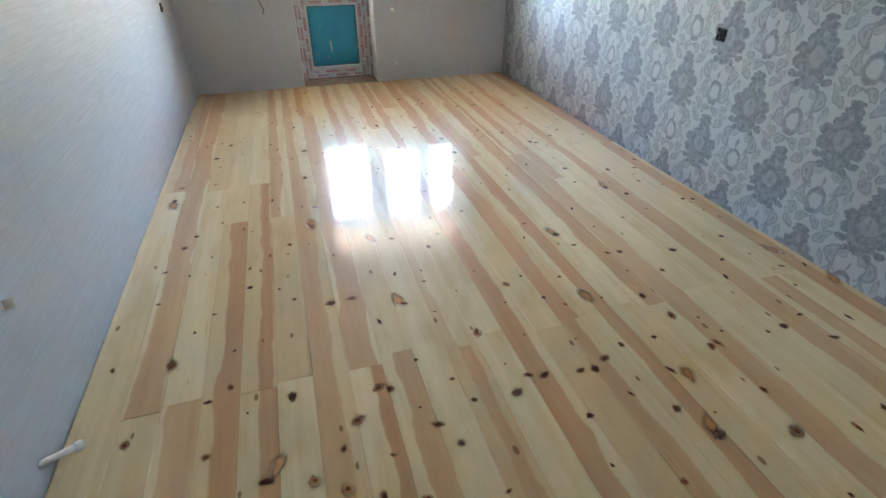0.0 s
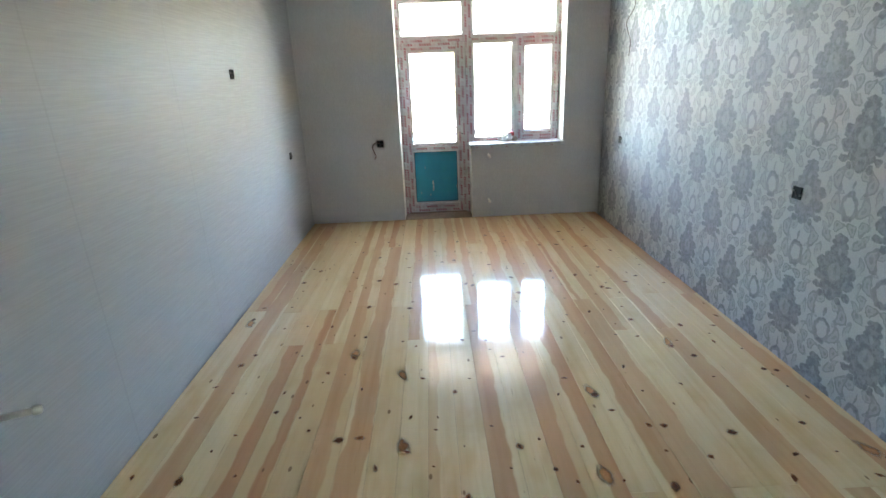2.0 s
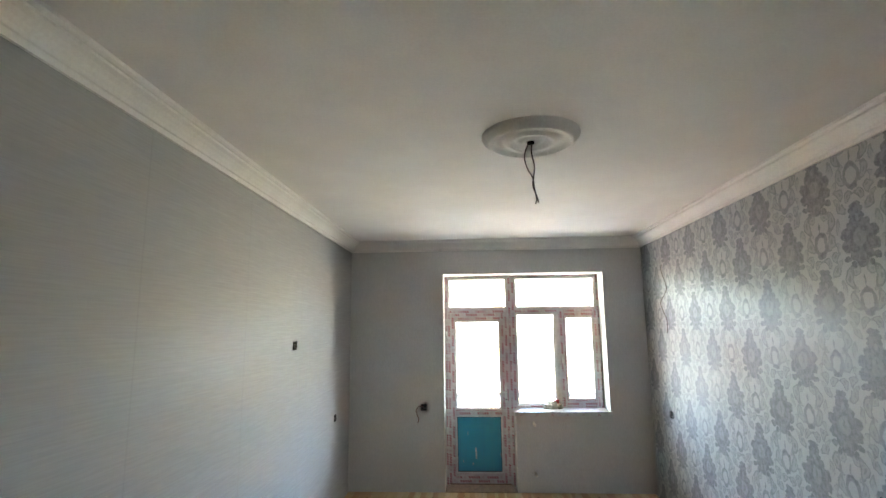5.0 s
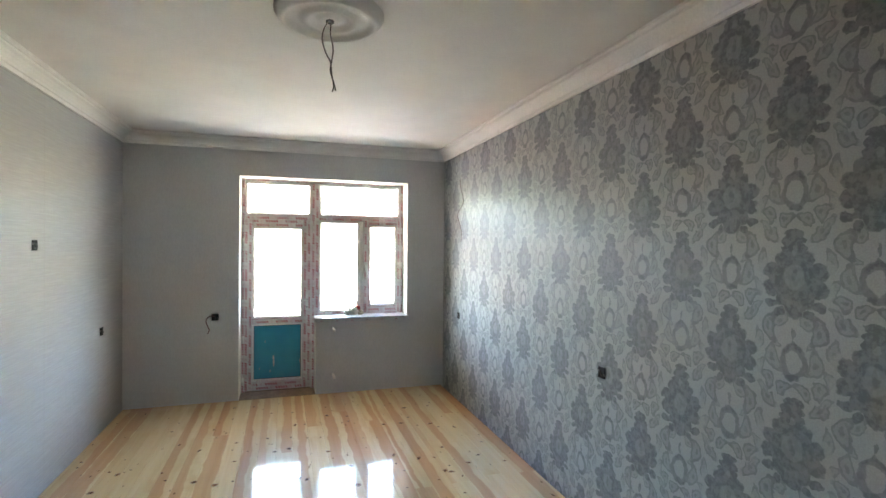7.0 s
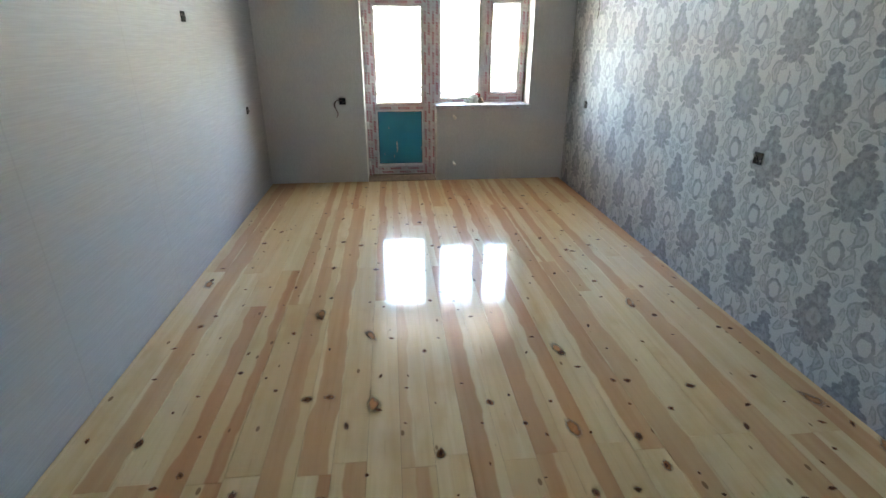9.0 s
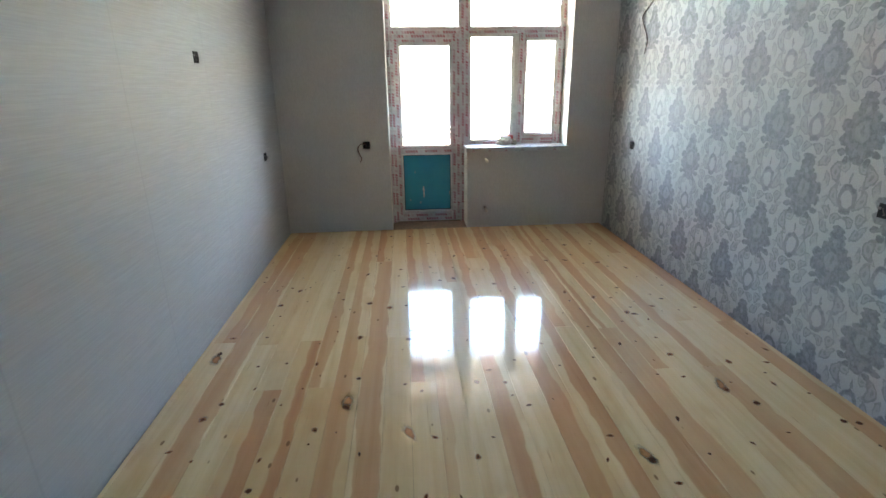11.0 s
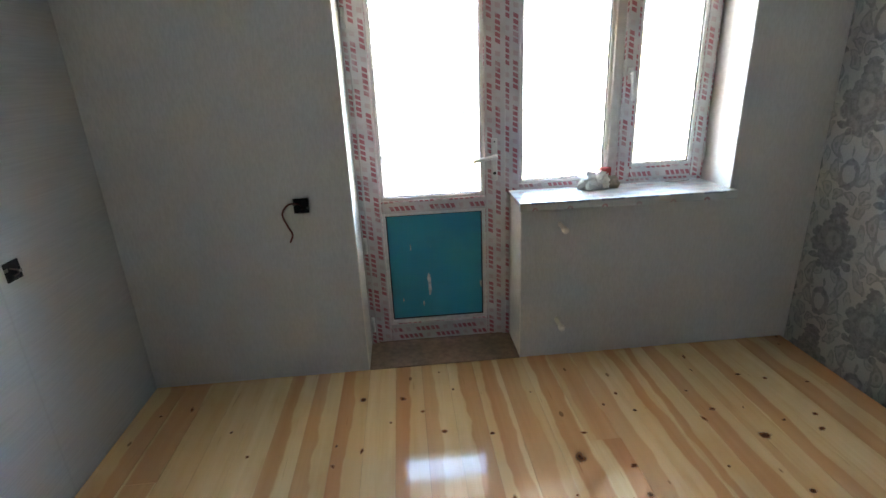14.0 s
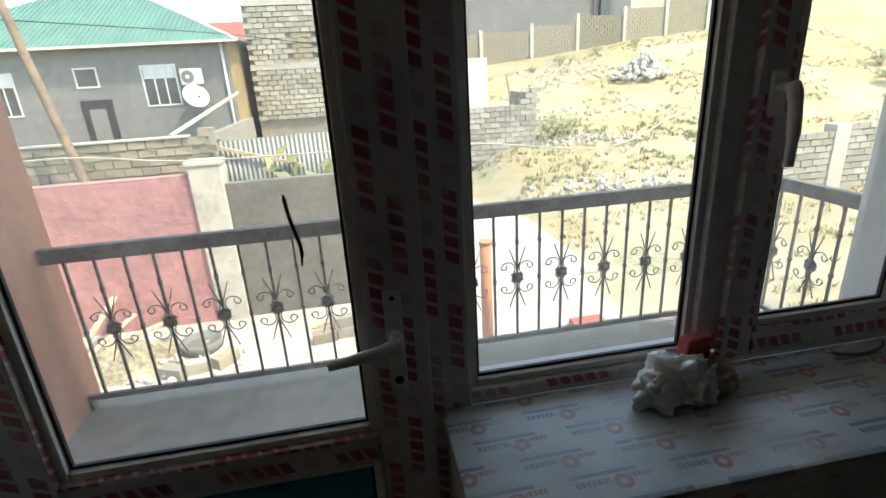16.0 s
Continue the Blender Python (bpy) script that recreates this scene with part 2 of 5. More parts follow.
def make_pine():
    # varnished pine: cream sapwood, one reddish heartwood band a board, fine grain along y
    m = Mat("varnished_pine", 0.32)
    x, y, z = m.xyz()
    oi = m.t.nodes.new("ShaderNodeObjectInfo")
    rnd = oi.outputs["Random"]
    sc = m.t.nodes.new("ShaderNodeSeparateColor")
    m.put(sc.inputs[0], oi.outputs["Color"])
    cen = m.f("SUBTRACT", sc.outputs[0], 2.0)
    half, strength = sc.outputs[1], sc.outputs[2]
    shift = m.f("MULTIPLY", rnd, 37.0)
    v = m.vec(x, m.f("ADD", y, shift), shift)
    w1 = m.noise(1.5, 2, vec=m.vec(0.0, m.f("ADD", y, shift), shift))
    w2 = m.noise(5.0, 2, vec=v, stretch=(1.5, 1, 1))
    wob = m.f("ADD", m.f("MULTIPLY", m.f("SUBTRACT", w1, 0.5), 0.075), m.f("MULTIPLY", m.f("SUBTRACT", w2, 0.5), 0.045))
    d = m.f("SUBTRACT", m.f("ABSOLUTE", m.f("SUBTRACT", m.f("ADD", x, wob), cen)), half)
    heart = m.f("MULTIPLY", m.step(d, -0.006, 0.005, 1.0, 0.0), strength)
    grain = m.noise(1.0, 4, vec=v, stretch=(38, 1.6, 1), rough=0.65)
    wide = m.noise(1.0, 3, vec=v, stretch=(16, 0.7, 1))
    patch = m.noise(3.0, 3, vec=v, stretch=(1.6, 0.7, 1))
    sap = m.mix(m.step(wide, 0.25, 0.75), (0.70, 0.54, 0.315), (0.63, 0.455, 0.245))
    # some boards are tawny all over, the rest cream
    sap = m.mix(m.step(m.f("FRACT", m.f("MULTIPLY", rnd, 17.3)), 0.40, 1.0, 0.0, 0.70), sap, (0.58, 0.38, 0.195))
    red = m.mix(m.step(wide, 0.3, 0.75), (0.53, 0.285, 0.14), (0.45, 0.21, 0.098))
    col = m.mix(heart, sap, red)
    col = m.mix(m.step(grain, 0.46, 0.80, 0.0, 0.24), col, (0.42, 0.235, 0.095))
    col = m.mix(m.step(patch, 0.50, 0.74, 0.0, 0.42), col, (0.50, 0.285, 0.125))
    # resin streaks and pin knots
    pin = m.voronoi(1.0, vec=v, stretch=(9, 4.2, 1))
    pin_c = m.step(m.f("ADD", pin, m.f("MULTIPLY", m.f("SUBTRACT", w2, 0.5), 0.12)), 0.05, 0.085, 0.75, 0.0)
    streak = m.noise(1.0, 2, vec=v, stretch=(60, 3.2, 1))
    col = m.mix(m.step(streak, 0.70, 0.78, 0.0, 0.4), col, (0.24, 0.11, 0.04))
    col = m.mix(pin_c, col, (0.16, 0.075, 0.03))
    m.colour(col)
    m.set(Coat_Weight=1.0, Coat_Roughness=0.075, Coat_IOR=1.36)
    m.set(Specular_IOR_Level=0.06)
    wave = m.noise(2.2, 2)
    m.bump(m.f("ADD", m.f("MULTIPLY", grain, 0.02), wave), 0.05, 0.01)
    n = m.t.nodes.new("ShaderNodeBump")
    n.inputs["Strength"].default_value, n.inputs["Distance"].default_value = 0.10, 0.004
    m.put(n.inputs["Height"], m.f("ADD", m.f("MULTIPLY", wide, 0.12), m.noise(4.0, 2)))
    m.put(m.b.inputs["Coat Normal"], n.outputs[0])
    return m.m


def make_knot(name, inner, outer, ring, heart, soft):
    # a knot: dark resinous heart, red-brown ring and a halo that fades into the board
    m = Mat(name, 0.32)
    u, v, w = m.xyz("UV")
    rnd = m.random()
    # a tail along the grain on one side
    tail = m.f("MULTIPLY", m.f("ABSOLUTE", u), m.f("ADD", 1.0, m.f("MULTIPLY", m.f("MAXIMUM", v, 0.0), 0.9)))
    r = m.f("SQRT", m.f("ADD", m.f("POWER", tail, 2.0), m.f("POWER", v, 2.0)))
    own = m.vec(m.f("ADD", u, m.f("MULTIPLY", rnd, 61.0)), m.f("ADD", v, m.f("MULTIPLY", rnd, 23.0)), rnd)
    n = m.noise(2.1, 4, vec=own, rough=0.65)
    r = m.f("ADD", r, m.f("MULTIPLY", m.f("SUBTRACT", n, 0.47), 0.95))
    fleck = m.noise(6.0, 3, vec=own)
    core = m.mix(m.step(fleck, 0.35, 0.7), inner, outer)
    rings = m.step(m.f("SINE", m.f("MULTIPLY", r, 42.0)), -0.2, 0.9, 0.0, 0.35)
    halo = m.mix(rings, ring, tuple(c * 0.6 for c in ring))
    edge = m.f("ADD", heart, m.f("MULTIPLY", m.f("SUBTRACT", rnd, 0.5), 0.22))
    m.colour(m.mix(m.step(r, m.f("SUBTRACT", edge, 0.08), m.f("ADD", edge, 0.08)), core, halo))
    m.set(Coat_Weight=1.0, Coat_Roughness=0.075, Coat_IOR=1.36, Specular_IOR_Level=0.06)
    m.put(m.b.inputs["Alpha"], m.step(r, soft, 0.90, 1.0, 0.0))
    return m.m


def make_film(name, lit=(0.66, 0.63, 0.63)):
    # white plastic under a dusty protective film with slanted red word marks in staggered rows
    m = Mat(name, 0.35)
    u, v, w = m.xyz("UV")
    x, y, z = m.xyz()
    marks = None
    for row, off in ((0.026, 0.0), (0.070, 0.105)):
        vv = m.f("DIVIDE", m.f("SUBTRACT", v, row), 0.0130)
        uu = m.f("FRACT", m.f("ADD", m.f("DIVIDE", m.f("ADD", u, m.f("MULTIPLY", v, 0.25)), 0.215), off / 0.215))
        inw = m.f("MULTIPLY", m.step(uu, 0.05, 0.06), m.step(uu, 0.70, 0.71, 1.0, 0.0))
        cell = m.f("MULTIPLY", m.f("SUBTRACT", uu, 0.055), 7.7)
        glyph = m.f("FRACT", cell)
        slant = m.f("ADD", glyph, m.f("MULTIPLY", vv, 0.10))
        box = m.step(m.f("ABSOLUTE", m.f("SUBTRACT", slant, 0.48)), 0.32, 0.38, 1.0, 0.0)
        tall = m.step(m.f("ABSOLUTE", vv), 0.92, 1.0, 1.0, 0.0)
        word = m.f("MULTIPLY", m.f("MULTIPLY", inw, box), tall)
        dot = m.f("MULTIPLY", m.step(m.f("ABSOLUTE", m.f("SUBTRACT", uu, 0.85)), 0.045, 0.06, 0.3, 0.0), tall)
        k = m.f("MAXIMUM", word, dot)
        marks = k if marks is None else m.f("MAXIMUM", marks, k)
    worn = m.step(m.noise(11, 3), 0.36, 0.52, 0.45, 1.0)
    dust = m.noise(6, 4)
    base = m.mix(m.step(dust, 0.3, 0.75), lit, tuple(c * 0.74 for c in lit))
    col = m.mix(m.f("MULTIPLY", m.f("MULTIPLY", marks, worn), 0.85), base, (0.40, 0.06, 0.095))
    m.colour(col).bump(m.noise(25, 3), 0.25, 0.002)
    return m.m


def make_sill_film():
    # white sill board under film printed with blue bars, pale lines and red blocks
    m = Mat("printed_sill_film", 0.28)
    u, v, w = m.xyz("UV")
    rowf = m.f("DIVIDE", v, 0.058)
    row = m.f("FLOOR", rowf)
    rv = m.f("FRACT", rowf)
    cu = m.f("FRACT", m.f("ADD", m.f("DIVIDE", u, 0.175), m.f("MULTIPLY", row, 0.37)))

    def bar(a, b, c, d):
        return m.f("MULTIPLY", m.f("MULTIPLY", m.step(cu, a, a + 0.01), m.step(cu, b, b + 0.01, 1.0, 0.0)),
                   m.f("MULTIPLY", m.step(rv, c, c + 0.03), m.step(rv, d, d + 0.03, 1.0, 0.0)))

    def letters(k, n):
        return m.step(m.f("ABSOLUTE", m.f("SUBTRACT", m.f("FRACT", m.f("MULTIPLY", cu, n)), 0.5)), 0.36, 0.42, k, 0.0)

    blue = m.f("MAXIMUM", bar(0.08, 0.74, 0.66, 0.80), m.f("MULTIPLY", bar(0.10, 0.44, 0.34, 0.54), letters(1.0, 19.0)))
    pale = bar(0.08, 0.74, 0.84, 0.90)
    rd = m.f("SQRT", m.f("ADD", m.f("POWER", m.f("MULTIPLY", m.f("SUBTRACT", cu, 0.56), 3.0), 2.0), m.f("POWER", m.f("SUBTRACT", rv, 0.36), 2.0)))
    red = m.f("MAXIMUM", m.step(m.f("ABSOLUTE", m.f("SUBTRACT", rd, 0.19)), 0.06, 0.10, 1.0, 0.0), m.f("MULTIPLY", bar(0.64, 0.84, 0.42, 0.60), letters(1.0, 21.0)))
    dust = m.noise(7, 4)
    base = m.mix(m.step(dust, 0.35, 0.7), (0.58, 0.62, 0.62), (0.46, 0.48, 0.47))
    col = m.mix(m.f("MULTIPLY", pale, 0.35), base, (0.35, 0.42, 0.55))
    col = m.mix(m.f("MULTIPLY", m.f("MULTIPLY", blue, m.step(dust, 0.35, 0.65, 0.75, 0.35)), 1.0), col, (0.12, 0.17, 0.30))
    col = m.mix(m.f("MULTIPLY", red, m.step(dust, 0.35, 0.65, 0.7, 0.3)), col, (0.38, 0.08, 0.10))
    speck = m.step(m.voronoi(38), 0.10, 0.16, 0.6, 0.0)
    m.colour(m.mix(m.f("MULTIPLY", speck, m.step(m.noise(9, 2), 0.5, 0.6)), col, (0.78, 0.77, 0.74)))
    m.bump(m.noise(18, 3), 0.35, 0.003)
    return m.m


def make_teal():
    m = Mat("teal_panel_film", 0.4)
    x, y, z = m.xyz()
    b = m.noise(2.5, 3)
    col = m.mix(m.step(b, 0.3, 0.7), (0.026, 0.27, 0.40), (0.036, 0.32, 0.45))
    dab = m.noise(1.0, 3, stretch=(30, 30, 7))
    col = m.mix(m.step(dab, 0.70, 0.76, 0.0, 0.35), col, (0.35, 0.45, 0.45))
    m.colour(col).bump(m.noise(40, 2), 0.1, 0.001)
    return m.m


def make_glass():
    # clear pane, slightly dusty; the dust layer also carries an added veil of haze
    m = Mat("window_glass", 0.0)
    t = m.t
    t.nodes.remove(m.b)
    out = t.nodes["Material Output"]
    gl, tr, df = t.nodes.new("ShaderNodeBsdfGlossy"), t.nodes.new("ShaderNodeBsdfTransparent"), t.nodes.new("ShaderNodeBsdfTranslucent")
    gl.inputs["Roughness"].default_value = 0.0
    df.inputs["Color"].default_value = (0.75, 0.74, 0.7, 1)
    lw = t.nodes.new("ShaderNodeLayerWeight")
    fac = m.f("ADD", m.f("MULTIPLY", m.f("POWER", lw.outputs["Facing"], 4.0), 0.6), 0.03)
    m1, m2 = t.nodes.new("ShaderNodeMixShader"), t.nodes.new("ShaderNodeMixShader")
    t.links.new(fac, m1.inputs[0])
    t.links.new(tr.outputs[0], m1.inputs[1])
    t.links.new(gl.outputs[0], m1.inputs[2])
    # translucent share raised above plain dust, a painted haze over the view
    d1 = m.step(m.noise(3.5, 5), 0.40, 0.75, 0.05, 0.13)
    d2 = m.step(m.voronoi(16), 0.03, 0.05, 0.25, 0.0)
    dd = m.f("MAXIMUM", d1, m.f("MULTIPLY", d2, m.step(m.noise(3, 2), 0.55, 0.62)))
    t.links.new(dd, m2.inputs[0])
    t.links.new(m1.outputs[0], m2.inputs[1])
    t.links.new(df.outputs[0], m2.inputs[2])
    t.links.new(m2.outputs[0], out.inputs["Surface"])
    return m.m


LEFT_PAPER, GREY_PAPER, DAMASK = make_left_paper(), make_plain_paper(), make_damask()
PINE = make_pine()
KNOT = make_knot("pine_knot", (0.040, 0.014, 0.007), (0.15, 0.055, 0.020), (0.40, 0.165, 0.058), 0.42, 0.34)
FLAME = make_knot("pine_heart_patch", (0.41, 0.19, 0.08), (0.47, 0.235, 0.10), (0.52, 0.285, 0.13), 0.50, 0.15)
FILM, SILL_FILM, TEAL, GLASS = make_film("printed_frame_film"), make_sill_film(), make_teal(), make_glass()
CEILING = plain("ceiling_paint", (0.80, 0.785, 0.76), 0.85, grain=90, vary=0.03, bump=0.1)
PLASTER = plain("gypsum_moulding", (0.82, 0.81, 0.79), 0.75, grain=70, vary=0.04, bump=0.12)
REVEAL = plain("reveal_putty", (0.80, 0.785, 0.735), 0.7, grain=30, vary=0.06, bump=0.3, dist=0.002)
PVC = plain("white_plastic", (0.72, 0.71, 0.69), 0.35, grain=30, vary=0.08, bump=0.05)
GASKET = plain("dark_gasket", (0.03, 0.03, 0.045), 0.6, grain=60, vary=0.2)
# black plastic; its colour also gives open holes their dark
BLACK = plain("black_box_plastic", (0.012, 0.012, 0.013), 0.85, grain=60, vary=0.2)
SUBFLOOR = plain("dark_subfloor", (0.05, 0.035, 0.025), 0.9, grain=30, vary=0.3)
PIPE = plain("white_pipe", (0.78, 0.75, 0.68), 0.4, grain=30, vary=0.06)
WIRE = plain("grey_wire_sheath", (0.10, 0.075, 0.07), 0.6, grain=90, vary=0.2)
THRESH = plain("dusty_threshold_board", (0.27, 0.19, 0.14), 0.75, grain=30, vary=0.16, stain=9, bump=0.4, dist=0.004)


# ---- building helpers ----
def part(name, bm, material, parent=None, label=""):
    me = bpy.data.meshes.new(name)
    bm.to_mesh(me)
    bm.free()
    me.materials.append(material)
    ob = new(name, me)
    if parent is not None:
        ob.parent = parent
    if label:
        ob["label"] = label
    return ob


def thing(name, at, label, category, group="", kind=""):
    ob = new(name)
    ob.empty_display_size = 0.05
    ob.location = at
    return tagged(ob, label, category, group, kind)


def setting(name, bm, material, label, category):
    return tagged(part(name, bm, material), label, category, "", "structure")


def box(bm, a, b, bevel=0.0):
    """A box from corner a to corner b, with its edges rounded by bevel."""
    m = Matrix.Translation([(p + q) / 2 for p, q in zip(a, b)]) @ Matrix.Diagonal([abs(q - p) for p, q in zip(a, b)] + [1])
    r = bmesh.ops.create_cube(bm, size=1, matrix=m)
    if bevel:
        es = list({e for v in r["verts"] for e in v.link_edges})
        bmesh.ops.bevel(bm, geom=es, offset=bevel, segments=2, affect="EDGES", profile=0.6)
    return bm


def boxes(*pairs, bevel=0.0):
    bm = bmesh.new()
    for a, b in pairs:
        box(bm, a, b, bevel)
    return bm


def uv_along(bm, axis):
    """UV in metres: u along the axis ('x' or 'z'), v across, from the mesh's low edge."""
    lay = bm.loops.layers.uv.verify()
    i, j = (0, 2) if axis == "x" else (2, 0)
    lo = min(v.co[j] for v in bm.verts)
    for f in bm.faces:
        for l in f.loops:
            c = l.vert.co
            w = c[j] if abs(f.normal[j]) < 0.7 else c[1]
            l[lay].uv = (c[i], w - lo if abs(f.normal[j]) < 0.7 else w - 5.8)
    return bm


def tube(bm, pts, r, sides=8, cap=True):
    """A round tube through the points."""
    pts = [Vector(p) for p in pts]
    rings, side = [], None
    for i, p in enumerate(pts):
        d = (pts[min(i + 1, len(pts) - 1)] - pts[max(i - 1, 0)]).normalized()
        if side is None:
            side = d.orthogonal().normalized()
        side = (side - d * side.dot(d)).normalized()
        up = d.cross(side)
        rr = r[i] if isinstance(r, (list, tuple)) else r
        rings.append([bm.verts.new(p + (side * math.cos(k * math.tau / sides) + up * math.sin(k * math.tau / sides)) * rr) for k in range(sides)])
    for a, b in zip(rings, rings[1:]):
        for k in range(sides):
            f = bm.faces.new((a[k], a[(k + 1) % sides], b[(k + 1) % sides], b[k]))
            f.smooth = True
    if cap:
        bm.faces.new(rings[0][::-1])
        bm.faces.new(rings[-1])
    return bm


def spline(ctrl, n=6):
    """A smooth line through the control points."""
    P = [Vector(c) for c in ctrl]
    P = [2 * P[0] - P[1]] + P + [2 * P[-1] - P[-2]]
    out = []
    for i in range(1, len(P) - 2):
        a, b, c, d = P[i - 1:i + 3]
        for k in range(n):
            t = k / n
            out.append(0.5 * (2 * b + (c - a) * t + (2 * a - 5 * b + 4 * c - d) * t * t + (3 * b - a - 3 * c + d) * t ** 3))
    out.append(P[-2])
    return out


def lathe(bm, prof, centre, sides=64):
    """A profile of (radius, z) turned round the upright axis through centre."""
    rings = []
    for r, z in prof:
        if r < 1e-5:
            rings.append([bm.verts.new((centre[0], centre[1], z))])
        else:
            rings.append([bm.verts.new((centre[0] + r * math.cos(k * math.tau / sides), centre[1] + r * math.sin(k * math.tau / sides), z)) for k in range(sides)])
    for a, b in zip(rings, rings[1:]):
        for k in range(sides):
            q = [a[k % len(a)], a[(k + 1) % len(a)], b[(k + 1) % len(b)], b[k % len(b)]]
            q = list(dict.fromkeys(q))
            if len(q) > 2:
                bm.faces.new(q).smooth = True
    return bm


# ---- the room ----
T = 0.22
setting("wall_left", boxes(((XL - T, YB - T, -0.25), (XL, 6.0, ZC + 0.2))), LEFT_PAPER, "pale silver-grey wallpaper with fine horizontal threads", "wall")
setting("wall_right", boxes(((XR, YB - T, -0.25), (XR + T, 6.0, ZC + 0.2))), DAMASK, "grey damask wallpaper with large dark palmettes", "wall")
setting("wall_window", boxes(((XL, YW, -0.25), (OX0, 6.0, ZC + 0.2)), ((OX1, YW, -0.25), (XR, 6.0, ZC + 0.2)), ((OX0, YW, OZ1), (OX1, 6.0, ZC + 0.2)), ((SX0, YW, -0.25), (OX1, 6.0, SZ))),
        GREY_PAPER, "plain mid-grey papered wall round the balcony door and window", "wall")
setting("wall_behind", boxes(((XL, YB - T, -0.25), (XR, YB, ZC + 0.2))), GREY_PAPER, "plain grey papered wall closing the room", "wall")
setting("ceiling", boxes(((XL, YB, ZC), (XR, YW, ZC + 0.2))), CEILING, "smooth white painted ceiling", "ceiling")


def make_cornice():
    prof = [(0.0, 2.757), (0.014, 2.757), (0.016, 2.783), (0.024, 2.788), (0.030, 2.802), (0.046, 2.822), (0.064, 2.837), (0.084, 2.848), (0.086, 2.858), (0.098, 2.860), (0.110, 2.866), (0.112, ZC)]
    bm = bmesh.new()
    rings = [[bm.verts.new(p) for p in ((XL + d, YB + d, z), (XR - d, YB + d, z), (XR - d, YW - d, z), (XL + d, YW - d, z))] for d, z in prof]
    for a, b in zip(rings, rings[1:]):
        for k in range(4):
            bm.faces.new((a[k], b[k], b[(k + 1) % 4], a[(k + 1) % 4]))
    bmesh.ops.recalc_face_normals(bm, faces=bm.faces)
    setting("cornice", bm, PLASTER, "white stepped plaster cornice round the ceiling", "cornice")


make_cornice()

# reveals of the opening, filled and painted
setting("reveal_left", boxes(((OX0, YW + 0.001, 0.0), (OX0 + 0.006, FY + 0.01, OZ1)), bevel=0.002), REVEAL, "cream puttied window reveal with rough edges", "reveal")
setting("reveal_right", boxes(((OX1 - 0.006, YW + 0.001, SZ), (OX1, FY + 0.01, OZ1)), bevel=0.002), REVEAL, "cream puttied window reveal", "reveal")
setting("reveal_top", boxes(((OX0 + 0.006, YW + 0.001, OZ1 - 0.006), (OX1 - 0.006, FY + 0.01, OZ1)), bevel=0.002), REVEAL, "cream puttied underside of the lintel", "reveal")
setting("reveal_parapet", boxes(((SX0 - 0.005, YW + 0.001, 0.0), (SX0, FY - 0.002, SZ)), bevel=0.002), REVEAL, "cream puttied flank of the parapet beside the door", "reveal")
setting("threshold", boxes(((OX0 + 0.006, YW - 0.012, -0.03), (SX0 - 0.005, 6.0, 0.004)), bevel=0.003), THRESH, "dusty brown board in front of the balcony door", "threshold")


# ---- window and balcony door ----
def member(name, a, b, axis, parent, material=None, bevel=0.006):
    bm = box(bmesh.new(), a, b, bevel)
    bm.normal_update()
    return part(name, uv_along(bm, axis), material or FILM, parent)


def glazing(parent, x0, x1, z0, z1, y, name="pane", material=None, bead=0.020):
    """A pane with its white glazing bead and dark gasket, in the opening x0..x1, z0..z1; the pane lies at y."""
    g, w = 0.006, bead
    part("glazing_bead", boxes(((x0, y - 0.022, z0), (x0 + w, y - 0.004, z1)), ((x1 - w, y - 0.022, z0), (x1, y - 0.004, z1)),
                               ((x0 + w, y - 0.0222, z0), (x1 - w, y - 0.004, z0 + w)), ((x0 + w, y - 0.0222, z1 - w), (x1 - w, y - 0.004, z1)), bevel=0.003), PVC, parent, "white plastic glazing bead")
    part("gasket", boxes(((x0 + w, y - 0.010, z0 + w), (x0 + w + g, y - 0.003, z1 - w)), ((x1 - w - g, y - 0.010, z0 + w), (x1 - w, y - 0.003, z1 - w)),
                         ((x0 + w + g, y - 0.0101, z0 + w), (x1 - w - g, y - 0.003, z0 + w + g)), ((x0 + w + g, y - 0.0101, z1 - w - g), (x1 - w - g, y - 0.003, z1 - w))), GASKET, parent, "dark rubber gasket")
    p = part(name, boxes(((x0 + 0.004, y - 0.003, z0 + 0.004), (x1 - 0.004, y + 0.003, z1 - 0.004))), material or GLASS, parent)
    if material is None:
        p.visible_shadow = False
    return p


